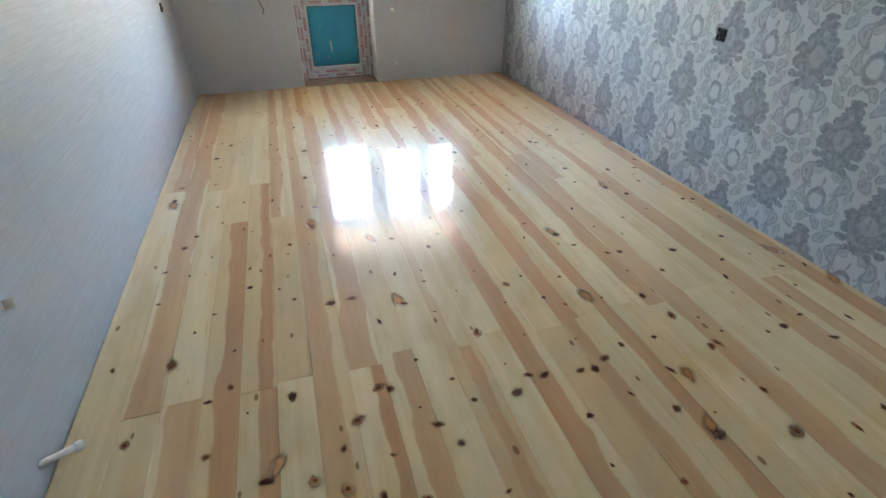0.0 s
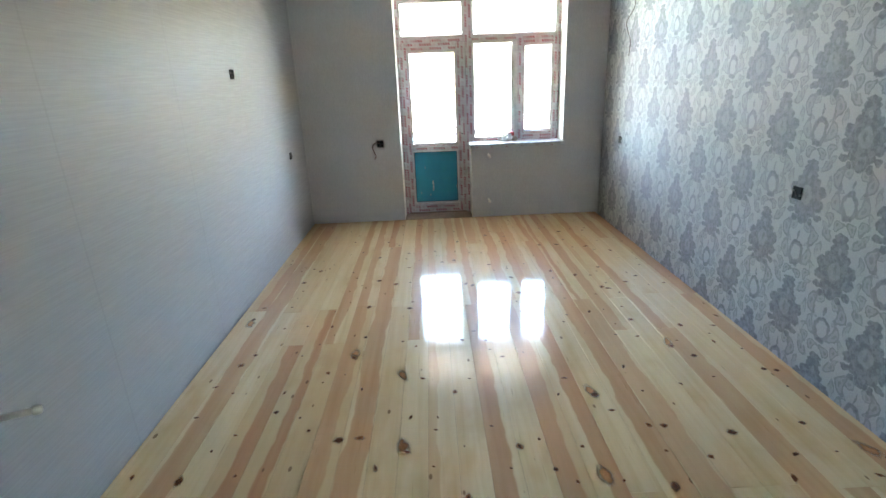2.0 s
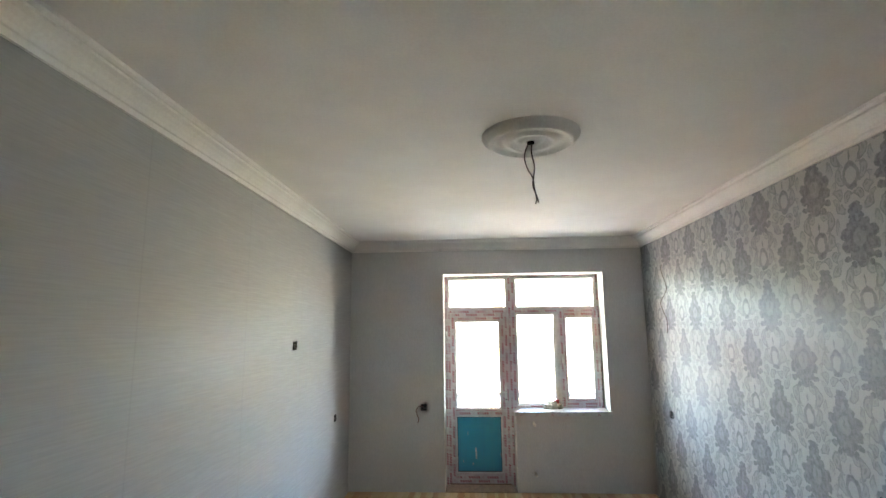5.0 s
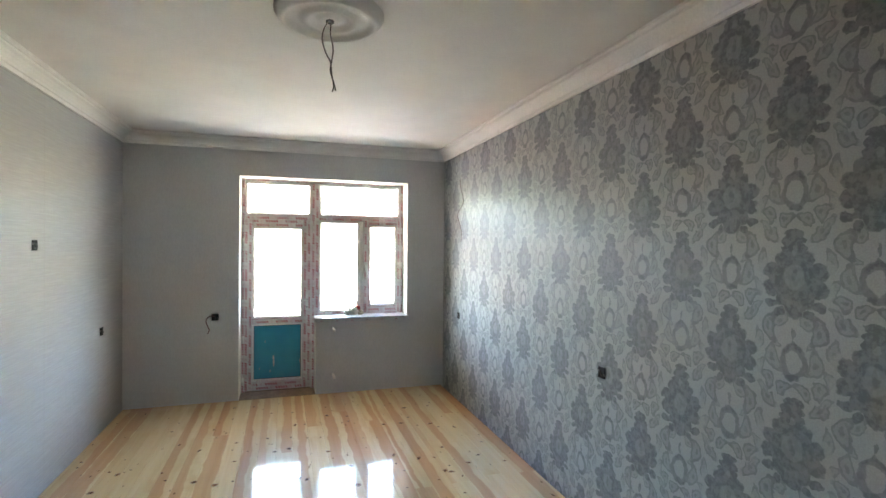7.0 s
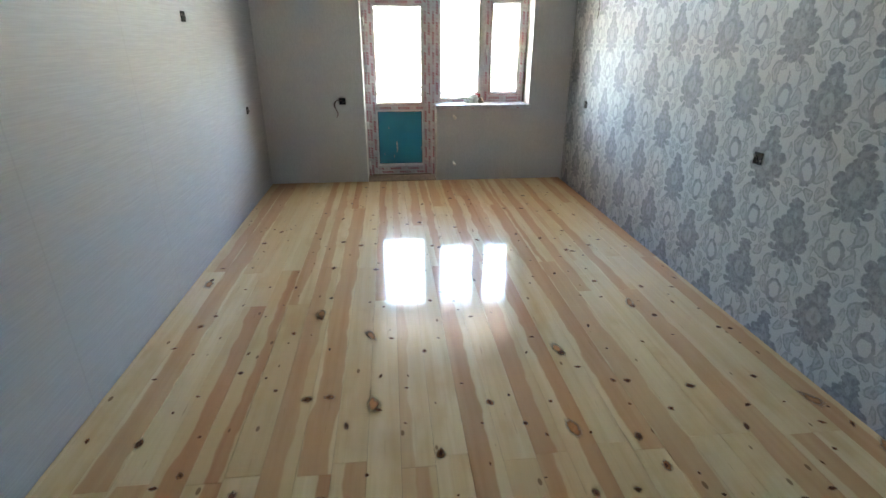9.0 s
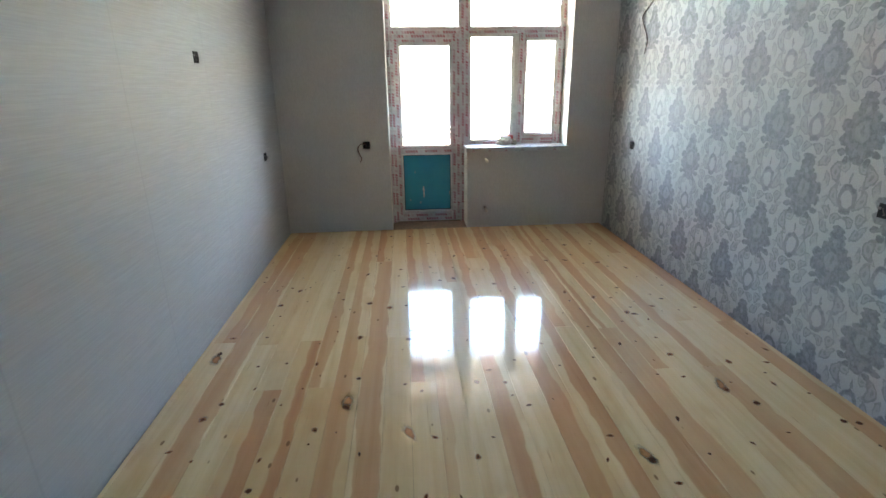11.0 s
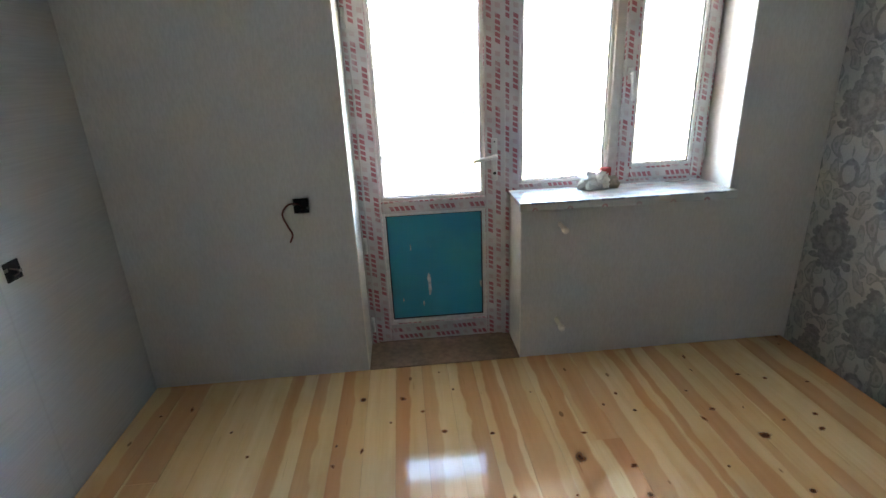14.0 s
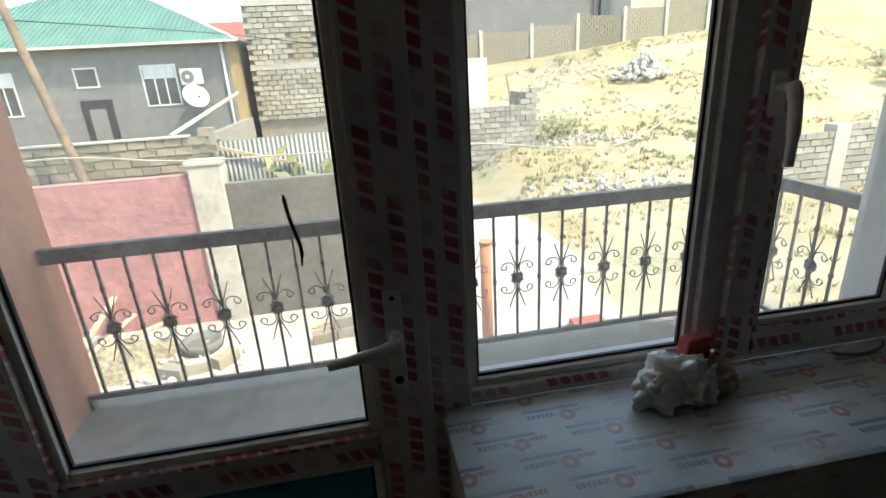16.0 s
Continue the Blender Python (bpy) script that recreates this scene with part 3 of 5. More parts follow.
def make_window():
    w = thing("window_1", ((OX0 + OX1) / 2, FY, 0), "white plastic window frame still under red-printed protective film", "window", kind="structure")
    w.location = (0, 0, 0)
    y0, y1 = FY, FY + 0.065
    x0, x1, zt = OX0 + 0.002, OX1 - 0.002, OZ1 - 0.002
    member("jamb", (x0, y0, 0.005), (0.316, y1, zt), "z", w)
    member("jamb", (2.124, y0, 0.875), (x1, y1, zt), "z", w)
    member("mullion", (1.046, y0 - 0.002, 0.005), (1.141, y1, 2.445), "z", w)
    member("head_rail", (0.316, y0 + 0.001, 2.442), (2.124, y1, zt), "x", w)
    member("transom", (0.316, y0 + 0.001, 2.004), (1.046, y1, 2.066), "x", w)
    member("transom", (1.141, y0 + 0.001, 2.004), (2.124, y1, 2.066), "x", w)
    member("window_mullion", (1.622, y0 - 0.001, 0.912), (1.682, y1, 2.004), "z", w, PVC)
    member("bottom_rail", (1.141, y0 + 0.001, 0.872), (2.124, y1, 0.905), "x", w)
    member("door_sill_rail", (0.316, y0 + 0.001, 0.005), (1.046, y1, 0.034), "x", w, THRESH)
    yp = FY + 0.036
    glazing(w, 0.310, 1.050, 2.060, 2.448, yp)
    glazing(w, 1.138, 2.128, 2.060, 2.448, yp)
    glazing(w, 1.138, 1.626, 0.900, 2.008, yp)
    # opening casement, proud of the frame
    c0, c1 = FY - 0.024, FY - 0.002
    cas = part("casement", uv_along(box(bmesh.new(), (1.668, c0, 0.900), (1.738, c1, 2.018), 0.008), "z"), FILM, w)
    member("casement_stile", (2.080, c0, 0.900), (2.142, c1, 2.018), "z", w)
    member("casement_rail", (1.738, c0 + 0.001, 0.900), (2.080, c1, 0.968), "x", w)
    member("casement_rail", (1.738, c0 + 0.001, 1.960), (2.080, c1, 2.018), "x", w)
    glazing(w, 1.732, 2.086, 0.962, 1.966, FY + 0.004)
    h = part("window_handle", boxes(((1.686, c0 - 0.011, 1.395), (1.712, c0, 1.475)), bevel=0.005), PVC, w, "white lever window handle")
    bm = tube(bmesh.new(), [(1.699, c0, 1.445), (1.699, c0 - 0.04, 1.445)], 0.010, 12)
    bm = tube(bm, spline([(1.699, c0 - 0.036, 1.452), (1.699, c0 - 0.046, 1.43), (1.701, c0 - 0.052, 1.37), (1.703, c0 - 0.050, 1.315)], 5), [0.012] * 6 + [0.011] * 5 + [0.009] * 5, 12)
    part("lever", bm, PVC, h)
    for z in (1.02, 1.90):
        part("hinge", tube(bmesh.new(), [(2.147, c0 + 0.004, z - 0.035), (2.147, c0 + 0.004, z + 0.035)], 0.008, 12), PVC, w)
    return w


def make_balcony_door():
    d = thing("door_1", (0, 0, 0), "closed white plastic balcony door with teal lower panel", "door", kind="structure")
    a, b = FY - 0.024, FY - 0.002
    zb, zt = 0.024, 2.012
    member("stile", (0.300, a, zb), (0.392, b, zt), "z", d)
    member("stile", (0.952, a, zb), (1.062, b, zt), "z", d)
    member("top_rail", (0.392, a + 0.001, 1.920), (0.952, b, zt), "x", d)
    member("lock_rail", (0.392, a + 0.001, 0.792), (0.952, b, 0.858), "x", d)
    member("bottom_rail", (0.392, a + 0.001, zb), (0.952, b, 0.132), "x", d)
    glazing(d, 0.388, 0.956, 0.854, 1.924, FY + 0.012)
    glazing(d, 0.388, 0.956, 0.128, 0.796, FY + 0.012, "lower_panel", TEAL, bead=0.022)
    h = part("door_handle", boxes(((0.985, a - 0.010, 0.940), (1.017, a, 1.160)), bevel=0.006), PVC, d, "white plastic lever handle with long plate")
    bm = tube(bmesh.new(), [(1.001, a, 1.070), (1.001, a - 0.045, 1.070)], 0.012, 12)
    bm = tube(bm, spline([(1.006, a - 0.046, 1.072), (0.985, a - 0.052, 1.070), (0.93, a - 0.056, 1.061), (0.885, a - 0.050, 1.053)], 5), [0.012] * 6 + [0.0105] * 5 + [0.009] * 5, 12)
    part("lever", bm, PVC, h)
    part("keyhole", tube(bmesh.new(), [(1.001, a - 0.004, 0.980), (1.001, a - 0.0115, 0.980)], 0.008, 12), BLACK, h)
    part("screw", tube(bmesh.new(), [(1.001, a - 0.004, 1.143), (1.001, a - 0.0112, 1.143)], 0.004, 10), BLACK, h)
    for z in (0.14, 0.62, 1.75):
        part("hinge", tube(bmesh.new(), [(0.292, a + 0.002, z - 0.045), (0.292, a + 0.002, z + 0.045)], 0.010, 12), PVC, d)
    return d


make_window()
make_balcony_door()
bm = boxes(((SX0 - 0.018, 5.556, SZ + 0.001), (OX1 + 0.016, FY - 0.003, SZ + 0.021)), ((SX0 - 0.0175, 5.553, 0.832), (OX1 + 0.0155, 5.575, SZ + 0.0205)), bevel=0.003)
lay = bm.loops.layers.uv.verify()
for f in bm.faces:
    for l in f.loops:
        l[lay].uv = (l.vert.co.x, l.vert.co.y - l.vert.co.z)
tagged(part("window_sill", bm, SILL_FILM), "white sill board under film printed with blue and red marks", "window sill", "", "structure")

# ---- outside: ground and hillside ----
def make_dry_ground():
    m = Mat("dry_grass_ground", 0.95)
    a, b, c = m.noise(0.22, 4), m.noise(1.4, 5), m.noise(9.0, 4)
    col = m.mix(m.step(b, 0.3, 0.7), (0.33, 0.28, 0.15), (0.26, 0.225, 0.125))
    col = m.mix(m.step(a, 0.42, 0.62), col, (0.33, 0.295, 0.21))
    col = m.mix(m.step(c, 0.52, 0.72, 0, 0.6), col, (0.29, 0.255, 0.15))
    green = m.f("MULTIPLY", m.step(m.noise(0.5, 3), 0.54, 0.66), m.step(c, 0.42, 0.6))
    m.colour(m.mix(m.f("MULTIPLY", green, 0.75), col, (0.16, 0.19, 0.06))).bump(m.f("ADD", b, m.f("MULTIPLY", c, 0.4)), 0.6, 0.12)
    return m.m


GROUND = make_dry_ground()
CONCRETE = plain("sunlit_concrete", (0.40, 0.38, 0.345), 0.9, grain=6, vary=0.10, stain=0.8, bump=0.4, dist=0.006)
SOFFIT = plain("soffit_paint", (0.62, 0.55, 0.46), 0.9, grain=20, vary=0.06)
SLAB = plain("balcony_screed", (0.30, 0.262, 0.205), 0.85, grain=8, vary=0.14, stain=1.6, bump=0.4, dist=0.004)
PINK = plain("pink_stucco", (0.43, 0.215, 0.205), 0.9, grain=9, vary=0.13, stain=1.6, bump=1.0, dist=0.03)
ORANGE = plain("salmon_paint", (0.46, 0.21, 0.13), 0.85, grain=20, vary=0.10, stain=2.0, bump=0.3)
CREAM = plain("whitewashed_pillar", (0.48, 0.455, 0.385), 0.9, grain=10, vary=0.12, stain=2.0, bump=0.6, dist=0.01)
RENDER_GREY = plain("grey_cement_render", (0.165, 0.155, 0.135), 0.92, grain=9, vary=0.15, stain=0.7, bump=0.6, dist=0.01)
HOUSE_GREY = plain("grey_house_render", (0.19, 0.187, 0.175), 0.92, grain=4, vary=0.12, stain=0.5, bump=0.4, dist=0.01)
OCHRE = plain("ochre_side_render", (0.33, 0.25, 0.13), 0.92, grain=4, vary=0.15, stain=0.6)
LIME, SAND = masonry("limestone_block", (0.335, 0.31, 0.255)), masonry("sandstone_block", (0.285, 0.25, 0.18))
MORTAR = plain("mortar", (0.27, 0.25, 0.205), 0.95, grain=12, vary=0.15)
RUST = plain("brown_iron_paint", (0.20, 0.18, 0.155), 0.65, 0.2, grain=60, vary=0.25, stain=9, bump=0.3)
TINGREEN = plain("green_roof_sheet", (0.105, 0.235, 0.185), 0.5, 0.1, grain=3, vary=0.10, stain=0.9)
TINGREY = plain("grey_corrugated_sheet", (0.20, 0.21, 0.20), 0.5, 0.4, grain=4, vary=0.14, stain=1.0)
WHITEPAINT = plain("white_outdoor_paint", (0.60, 0.59, 0.56), 0.6, grain=12, vary=0.06)
DARKGLASS = plain("dark_far_glass", (0.04, 0.05, 0.06), 0.12, grain=3, vary=0.2)
CURTAIN = plain("pale_curtain", (0.58, 0.60, 0.60), 0.8, grain=8, vary=0.12)
OLDWOOD = plain("weathered_pole_wood", (0.24, 0.175, 0.12), 0.85, grain=14, vary=0.25, stain=2.5, bump=0.6, dist=0.01)
LUMBER = plain("old_lumber", (0.52, 0.42, 0.28), 0.85, grain=14, vary=0.2, stain=3, bump=0.5, dist=0.005)
STONE = plain("pale_rubble", (0.48, 0.455, 0.40), 0.92, grain=9, vary=0.2, stain=2, bump=0.5, dist=0.01)
GRAVEL = plain("gravel_heap", (0.34, 0.30, 0.20), 0.95, grain=14, vary=0.3, stain=2, bump=1.0, dist=0.03)
LEAF = plain("dusty_leaf", (0.27, 0.28, 0.13), 0.7, grain=20, vary=0.25)
STRAW = plain("dry_straw", (0.52, 0.43, 0.23), 0.85, grain=20, vary=0.25)
PLASTIC_WHITE = plain("ac_casing", (0.62, 0.60, 0.54), 0.5, grain=10, vary=0.08)
BRICKRED = plain("red_brick", (0.42, 0.10, 0.075), 0.9, grain=16, vary=0.2)


def smooth(v, a, b):
    t = max(0.0, min(1.0, (v - a) / (b - a)))
    return t * t * (3 - 2 * t)


def land(x, y):
    """Height of the ground: a level yard, and a dry hillside that climbs to the right."""
    h = -2.62 + 0.205 * max(0.0, min(y, 70) - 18) * smooth(x, 4.5, 7.0)
    h += 0.09 * max(0.0, min(x, 60) - 10) * smooth(y, 20, 40)
    r = smooth(x, 6.0, 7.2) * smooth(y, 8, 12)
    return h + r * (0.10 * noise.noise(Vector((x * 0.7, y * 0.7, 0))) + 0.05 * noise.noise(Vector((x * 2.1, y * 2.1, 3))) + 0.25 * noise.noise(Vector((x * 0.12, y * 0.12, 5))) * smooth(y, 20, 35))


def make_ground():
    bm = bmesh.new()
    xs = [-420, -200, -90, -40, -20] + [-12 + 0.8 * i for i in range(70)] + [48, 56, 66, 80, 110, 160, 240, 420]
    ys = [-300, -80, -20, 4, 7] + [8 + 0.8 * i for i in range(60)] + [58, 62, 68, 75, 90, 120, 200, 380, 800]
    grid = [[bm.verts.new((x, y, land(x, y))) for x in xs] for y in ys]
    for j in range(len(ys) - 1):
        for i in range(len(xs) - 1):
            bm.faces.new((grid[j][i], grid[j][i + 1], grid[j + 1][i + 1], grid[j + 1][i])).smooth = True
    setting("ground", bm, GROUND, "dry yellow grass and bare earth climbing a hillside", "ground")


make_ground()
setting("yard_paving", boxes(((-7.0, 8.2, -3.2), (5.25, 14.0, -2.585)), ((0.95, 14.0, -3.2), (5.7, 21.5, -2.586)), bevel=0.01), CONCRETE, "sun-bleached concrete yard and drive", "paving")

# ---- balcony ----
BY, BX0, BX1, BZ = 7.45, -0.49, 3.29, -0.01
setting("balcony_floor", boxes(((-0.80, 6.0, -0.32), (3.55, 7.56, BZ)), bevel=0.008), SLAB, "dusty grey screed balcony floor", "balcony floor")
setting("balcony_ceiling", boxes(((-0.80, 6.0, 2.74), (3.55, 7.56, 2.98))), SOFFIT, "plain cream underside of the balcony above", "balcony ceiling")
setting("balcony_side_wall", boxes(((-0.80, 6.0, BZ), (-0.485, 7.56, 2.74)), bevel=0.006), ORANGE, "salmon-painted flank wall of the balcony", "wall")
setting("balcony_column", boxes(((3.235, 6.45, BZ), (3.55, 6.89, 2.74)), bevel=0.008), WHITEPAINT, "white painted column at the balcony's end", "column")
setting("facade", boxes(((-6.0, 5.7, -3.3), (XL - T, 6.0, 3.6)), ((XR + T, 5.7, -3.3), (9.0, 6.0, 3.6)), ((XL - T, 5.7, ZC + 0.2), (XR + T, 6.0, 3.6)), ((XL - T, 5.7, -3.3), (XR + T, 6.0, -0.25))), ORANGE, "plain salmon facade of this house", "wall")


def arc(c, r, a0, a1, n=9):
    return [(c[0] + r * math.cos(radians(a0 + (a1 - a0) * i / n)), 0.0, c[1] + r * math.sin(radians(a0 + (a1 - a0) * i / n))) for i in range(n + 1)]


def bar_mesh():
    bm = bmesh.new()
    box(bm, (-0.006, -0.006, 0.0), (0.006, 0.006, 0.71))
    for z in (0.33, 0.545):
        box(bm, (-0.010, -0.010, z), (0.010, 0.010, z + 0.022), 0.004)
    return bm


def ornament_mesh():
    """Wrought scrolls either side of a medallion and the spikes above and below it."""
    bm = bmesh.new()
    for s in (1, -1):
        for v in (1, -1):
            p = arc((0.052, 0.052), 0.040, 250, 20, 9) + arc((0.074, 0.066), 0.0165, 20, -230, 8)
            tube(bm, [(s * x, 0, v * z) for x, y, z in p], 0.0032, 6)
            tube(bm, [(0, -0.006, v * 0.05), (s * 0.046, -0.006, v * 0.175)], [0.0045, 0.0025], 6)
    return bm


def medallion_mesh():
    bm = bmesh.new()
    tube(bm, [(0, -0.007, 0), (0, 0.007, 0)], 0.032, 16)
    bmesh.ops.create_uvsphere(bm, u_segments=12, v_segments=8, radius=0.024, matrix=Matrix.Diagonal((1, 0.65, 1, 1)))
    return bm


def make_railing(name, at, turn, length, label, first):
    r = thing(name, at, label, "railing")
    r.rotation_euler = (0, 0, radians(turn))
    part("top_rail", boxes(((0, -0.022, 0.79), (length, 0.022, 0.862)), bevel=0.005), RUST, r)
    part("bottom_rail", boxes(((0, -0.012, 0.055), (length, 0.012, 0.083)), bevel=0.003), RUST, r)
    for fx in (0.0, length - 0.03):
        part("foot", boxes(((fx, -0.012, 0.0), (fx + 0.025, 0.012, 0.056))), RUST, r)
    b = part("bar", bar_mesh(), RUST, r)
    o = part("scrollwork", ornament_mesh(), RUST, r)
    md = part("medallion", medallion_mesh(), RUST, r)
    x, k = first, 0
    made = False
    while x < length - 0.01:
        bb = b if k == 0 else b.copy()
        oo = []
        if k % 2 == 1:
            oo = [(o if not made else o.copy(), 0.0), (md if not made else md.copy(), -0.004)]
            made = True
        for q in [bb] + [t for t, d in oo]:
            if q.name not in scene.collection.objects:
                scene.collection.objects.link(q)
            q.parent = r
        bb.location = (x, 0, 0.082)
        for q, d in oo:
            q.location = (x, d, 0.432)
        x += 0.1275
        k += 1
    return r


make_railing("balcony_railing", (BX0, BY, BZ), 0, BX1 - BX0, "brown wrought-iron balcony railing with scrolls and medallions", 0.090)
make_railing("side_railing", (BX1, 6.895, BZ), 90, 0.535, "short brown wrought-iron return of the balcony railing", 0.10)


# ---- yard and neighbours ----
def block_meshes(w, h, d, material):
    out = []
    for k in range(4):
        bm = bmesh.new()
        box(bm, (-w / 2, -d / 2, -h / 2), (w / 2, d / 2, h / 2))
        for v in bm.verts:
            v.co += Vector((random.uniform(-1, 1) * 0.010, random.uniform(-1, 1) * 0.014, random.uniform(-1, 1) * 0.008))
        me = bpy.data.meshes.new("block")
        bm.to_mesh(me)
        bm.free()
        me.materials.append(material)
        out.append(me)
    return out


random.seed(3)
LIME_BLOCKS, SAND_BLOCKS = block_meshes(0.385, 0.183, 0.2, LIME), block_meshes(0.385, 0.183, 0.2, SAND)


def lay_blocks(parent, origin, ux, length, z0, z1, meshes, keep=None, depth=0.0, joined=False, backing=True):
    """Courses of blocks along ux from origin (world), as children of parent, over a recessed mortar bed."""
    ux = Vector(ux).normalized()
    ang = math.atan2(ux.y, ux.x)
    base = Vector(parent.location)
    inv = Matrix.Translation(-base)
    nrm = Vector((-ux.y, ux.x, 0))
    bmj = bmesh.new() if joined else None
    n = round((z1 - z0) / 0.2)
    for j in range(n):
        z = z0 + 0.1 + 0.2 * j
        s = 0.2 if j % 2 else 0.0
        while s < length - 0.1:
            if keep is None or keep(s, z):
                p = Vector(origin) + ux * (s + 0.2) + nrm * (depth + random.uniform(-0.012, 0.012))
                m = Matrix.Translation((p.x, p.y, z)) @ Matrix.Rotation(ang, 4, "Z") @ Matrix.Diagonal((random.uniform(0.94, 1.0), 1, random.uniform(0.94, 1.0), 1))
                if joined:
                    bmesh.ops.create_cube(bmj, size=1, matrix=inv @ m @ Matrix.Diagonal((0.385, 0.2, 0.183, 1)))
                else:
                    b = new("block", random.choice(meshes))
                    b.parent = parent
                    b.matrix_basis = inv @ m
            s += 0.4
    if joined:
        ob = part("blocks", bmj, meshes[0].materials[0], parent)
        ob["kind"] = "stuff"


def wall_core(parent, a, b, material=None, name="mortar_bed"):
    base = Vector(parent.location)
    return part(name, boxes((Vector(a) - base, Vector(b) - base)), material or MORTAR, parent)


# pink yard wall, whitewashed pillar and grey gate wall
setting("yard_wall_pink", boxes(((-9.0, 13.95, -2.7), (-1.79, 14.15, 0.09)), ((-9.0, 13.955, 0.09), (-1.79, 14.145, 0.13)), bevel=0.015), PINK, "pink stuccoed yard wall with a pale coping", "wall")
setting("yard_pillar", boxes(((-1.79, 13.88, -2.7), (-1.27, 14.25, 0.27)), ((-1.82, 13.85, 0.27), (-1.24, 14.28, 0.35)), bevel=0.02), CREAM, "whitewashed masonry gate pillar", "pillar")
setting("yard_wall_grey", boxes(((-1.27, 13.97, -2.7), (0.95, 14.14, -0.07)), bevel=0.02), RENDER_GREY, "grey cement-rendered yard wall", "wall")


def make_block_wall():
    w = thing("block_wall", (-4.5, 18.0, -2.6), "tan limestone block wall with a paler top course", "wall", kind="structure")
    lay_blocks(w, (-9.4, 18.0, 0), (1, 0, 0), 6.6, -1.0, 0.4, SAND_BLOCKS)
    lay_blocks(w, (-2.84, 18.0, 0), (1, 0, 0), 0.42, -1.0, 0.6, SAND_BLOCKS)
    wall_core(w, (-9.4, 17.94, -2.7), (-2.42, 18.08, 0.36))
    part("coping", boxes(((-4.9, -0.14, 3.0), (1.66, 0.14, 3.05)), bevel=0.01), CREAM, w, "pale mortar coping")
    part("raking_wall", boxes(((1.75, 0.1, 0.0), (1.95, 7.0, 2.95))), MORTAR, w)
    part("raking_coping", tube(bmesh.new(), [(1.15, 0.3, 3.02), (1.85, 5.5, 3.85)], 0.06, 6), CREAM, w, "pale raking coping")


make_block_wall()


def make_corrugated_fence():
    f = thing("corrugated_fence", (-2.40, 18.5, -2.6), "grey corrugated sheet fence with a wooden brace", "fence")
    for k in range(3):
        bm = bmesh.new()
        x0, n = k * 0.92, 48
        prev = None
        for i in range(n + 1):
            x = x0 + 0.92 * i / n
            y = 0.018 * math.sin(i * math.tau / 6)
            z = 2.80 + 0.02 * k
            q = [bm.verts.new((x, y, 0.2)), bm.verts.new((x, y, z)), bm.verts.new((x, y + 0.004, z)), bm.verts.new((x, y + 0.004, 0.2))]
            if prev:
                for a, b in ((0, 1), (1, 2), (2, 3), (3, 0)):
                    bm.faces.new((prev[a], q[a], q[b], prev[b])).smooth = a in (0, 2)
            prev = q
        part("sheet", bm, TINGREY, f)
    part("brace", boxes(((0.0, -0.09, 0), (2.1, -0.04, 0.09)), bevel=0.01), LUMBER, f, "slanting wooden brace").matrix_basis = pose(0.02, -0.02, 2.62, 0, 17, 0)
    for x in (0.02, 1.25, 2.5):
        part("post", boxes(((x, 0.03, -0.02), (x + 0.08, 0.11, 2.85)), bevel=0.01), OLDWOOD, f)


make_corrugated_fence()


def make_far_window(parent, x0, x1, z0, z1, y, bars=2, curtain=False):
    """A recessed casement in a far facade, with frame, panes, bars and sill."""
    w = part("window", boxes(((x0 - 0.06, y - 0.03, z0 - 0.06), (x0, y + 0.02, z1 + 0.06)), ((x1, y - 0.03, z0 - 0.06), (x1 + 0.06, y + 0.02, z1 + 0.06)),
                             ((x0, y - 0.03, z1), (x1, y + 0.02, z1 + 0.06)), ((x0, y - 0.03, z0 - 0.06), (x1, y + 0.02, z0))), WHITEPAINT, parent, "white window frame")
    part("pane", boxes(((x0, y - 0.006, z0), (x1, y - 0.002, z1))), DARKGLASS, w, "dark reflecting glass")
    if curtain:
        part("curtain", boxes(((x0 + 0.02, y - 0.012, z1 - 0.38), (x1 - 0.02, y - 0.008, z1))), CURTAIN, w, "pale curtain")
        part("glazing_bar", boxes(((x0, y - 0.026, z1 - 0.42), (x1, y - 0.01, z1 - 0.37))), WHITEPAINT, w)
    for k in range(1, bars + 1):
        x = x0 + (x1 - x0) * k / (bars + 1)
        part("glazing_bar", boxes(((x - 0.025, y - 0.0262, z0), (x + 0.025, y - 0.01, z1))), WHITEPAINT, w)
    return w


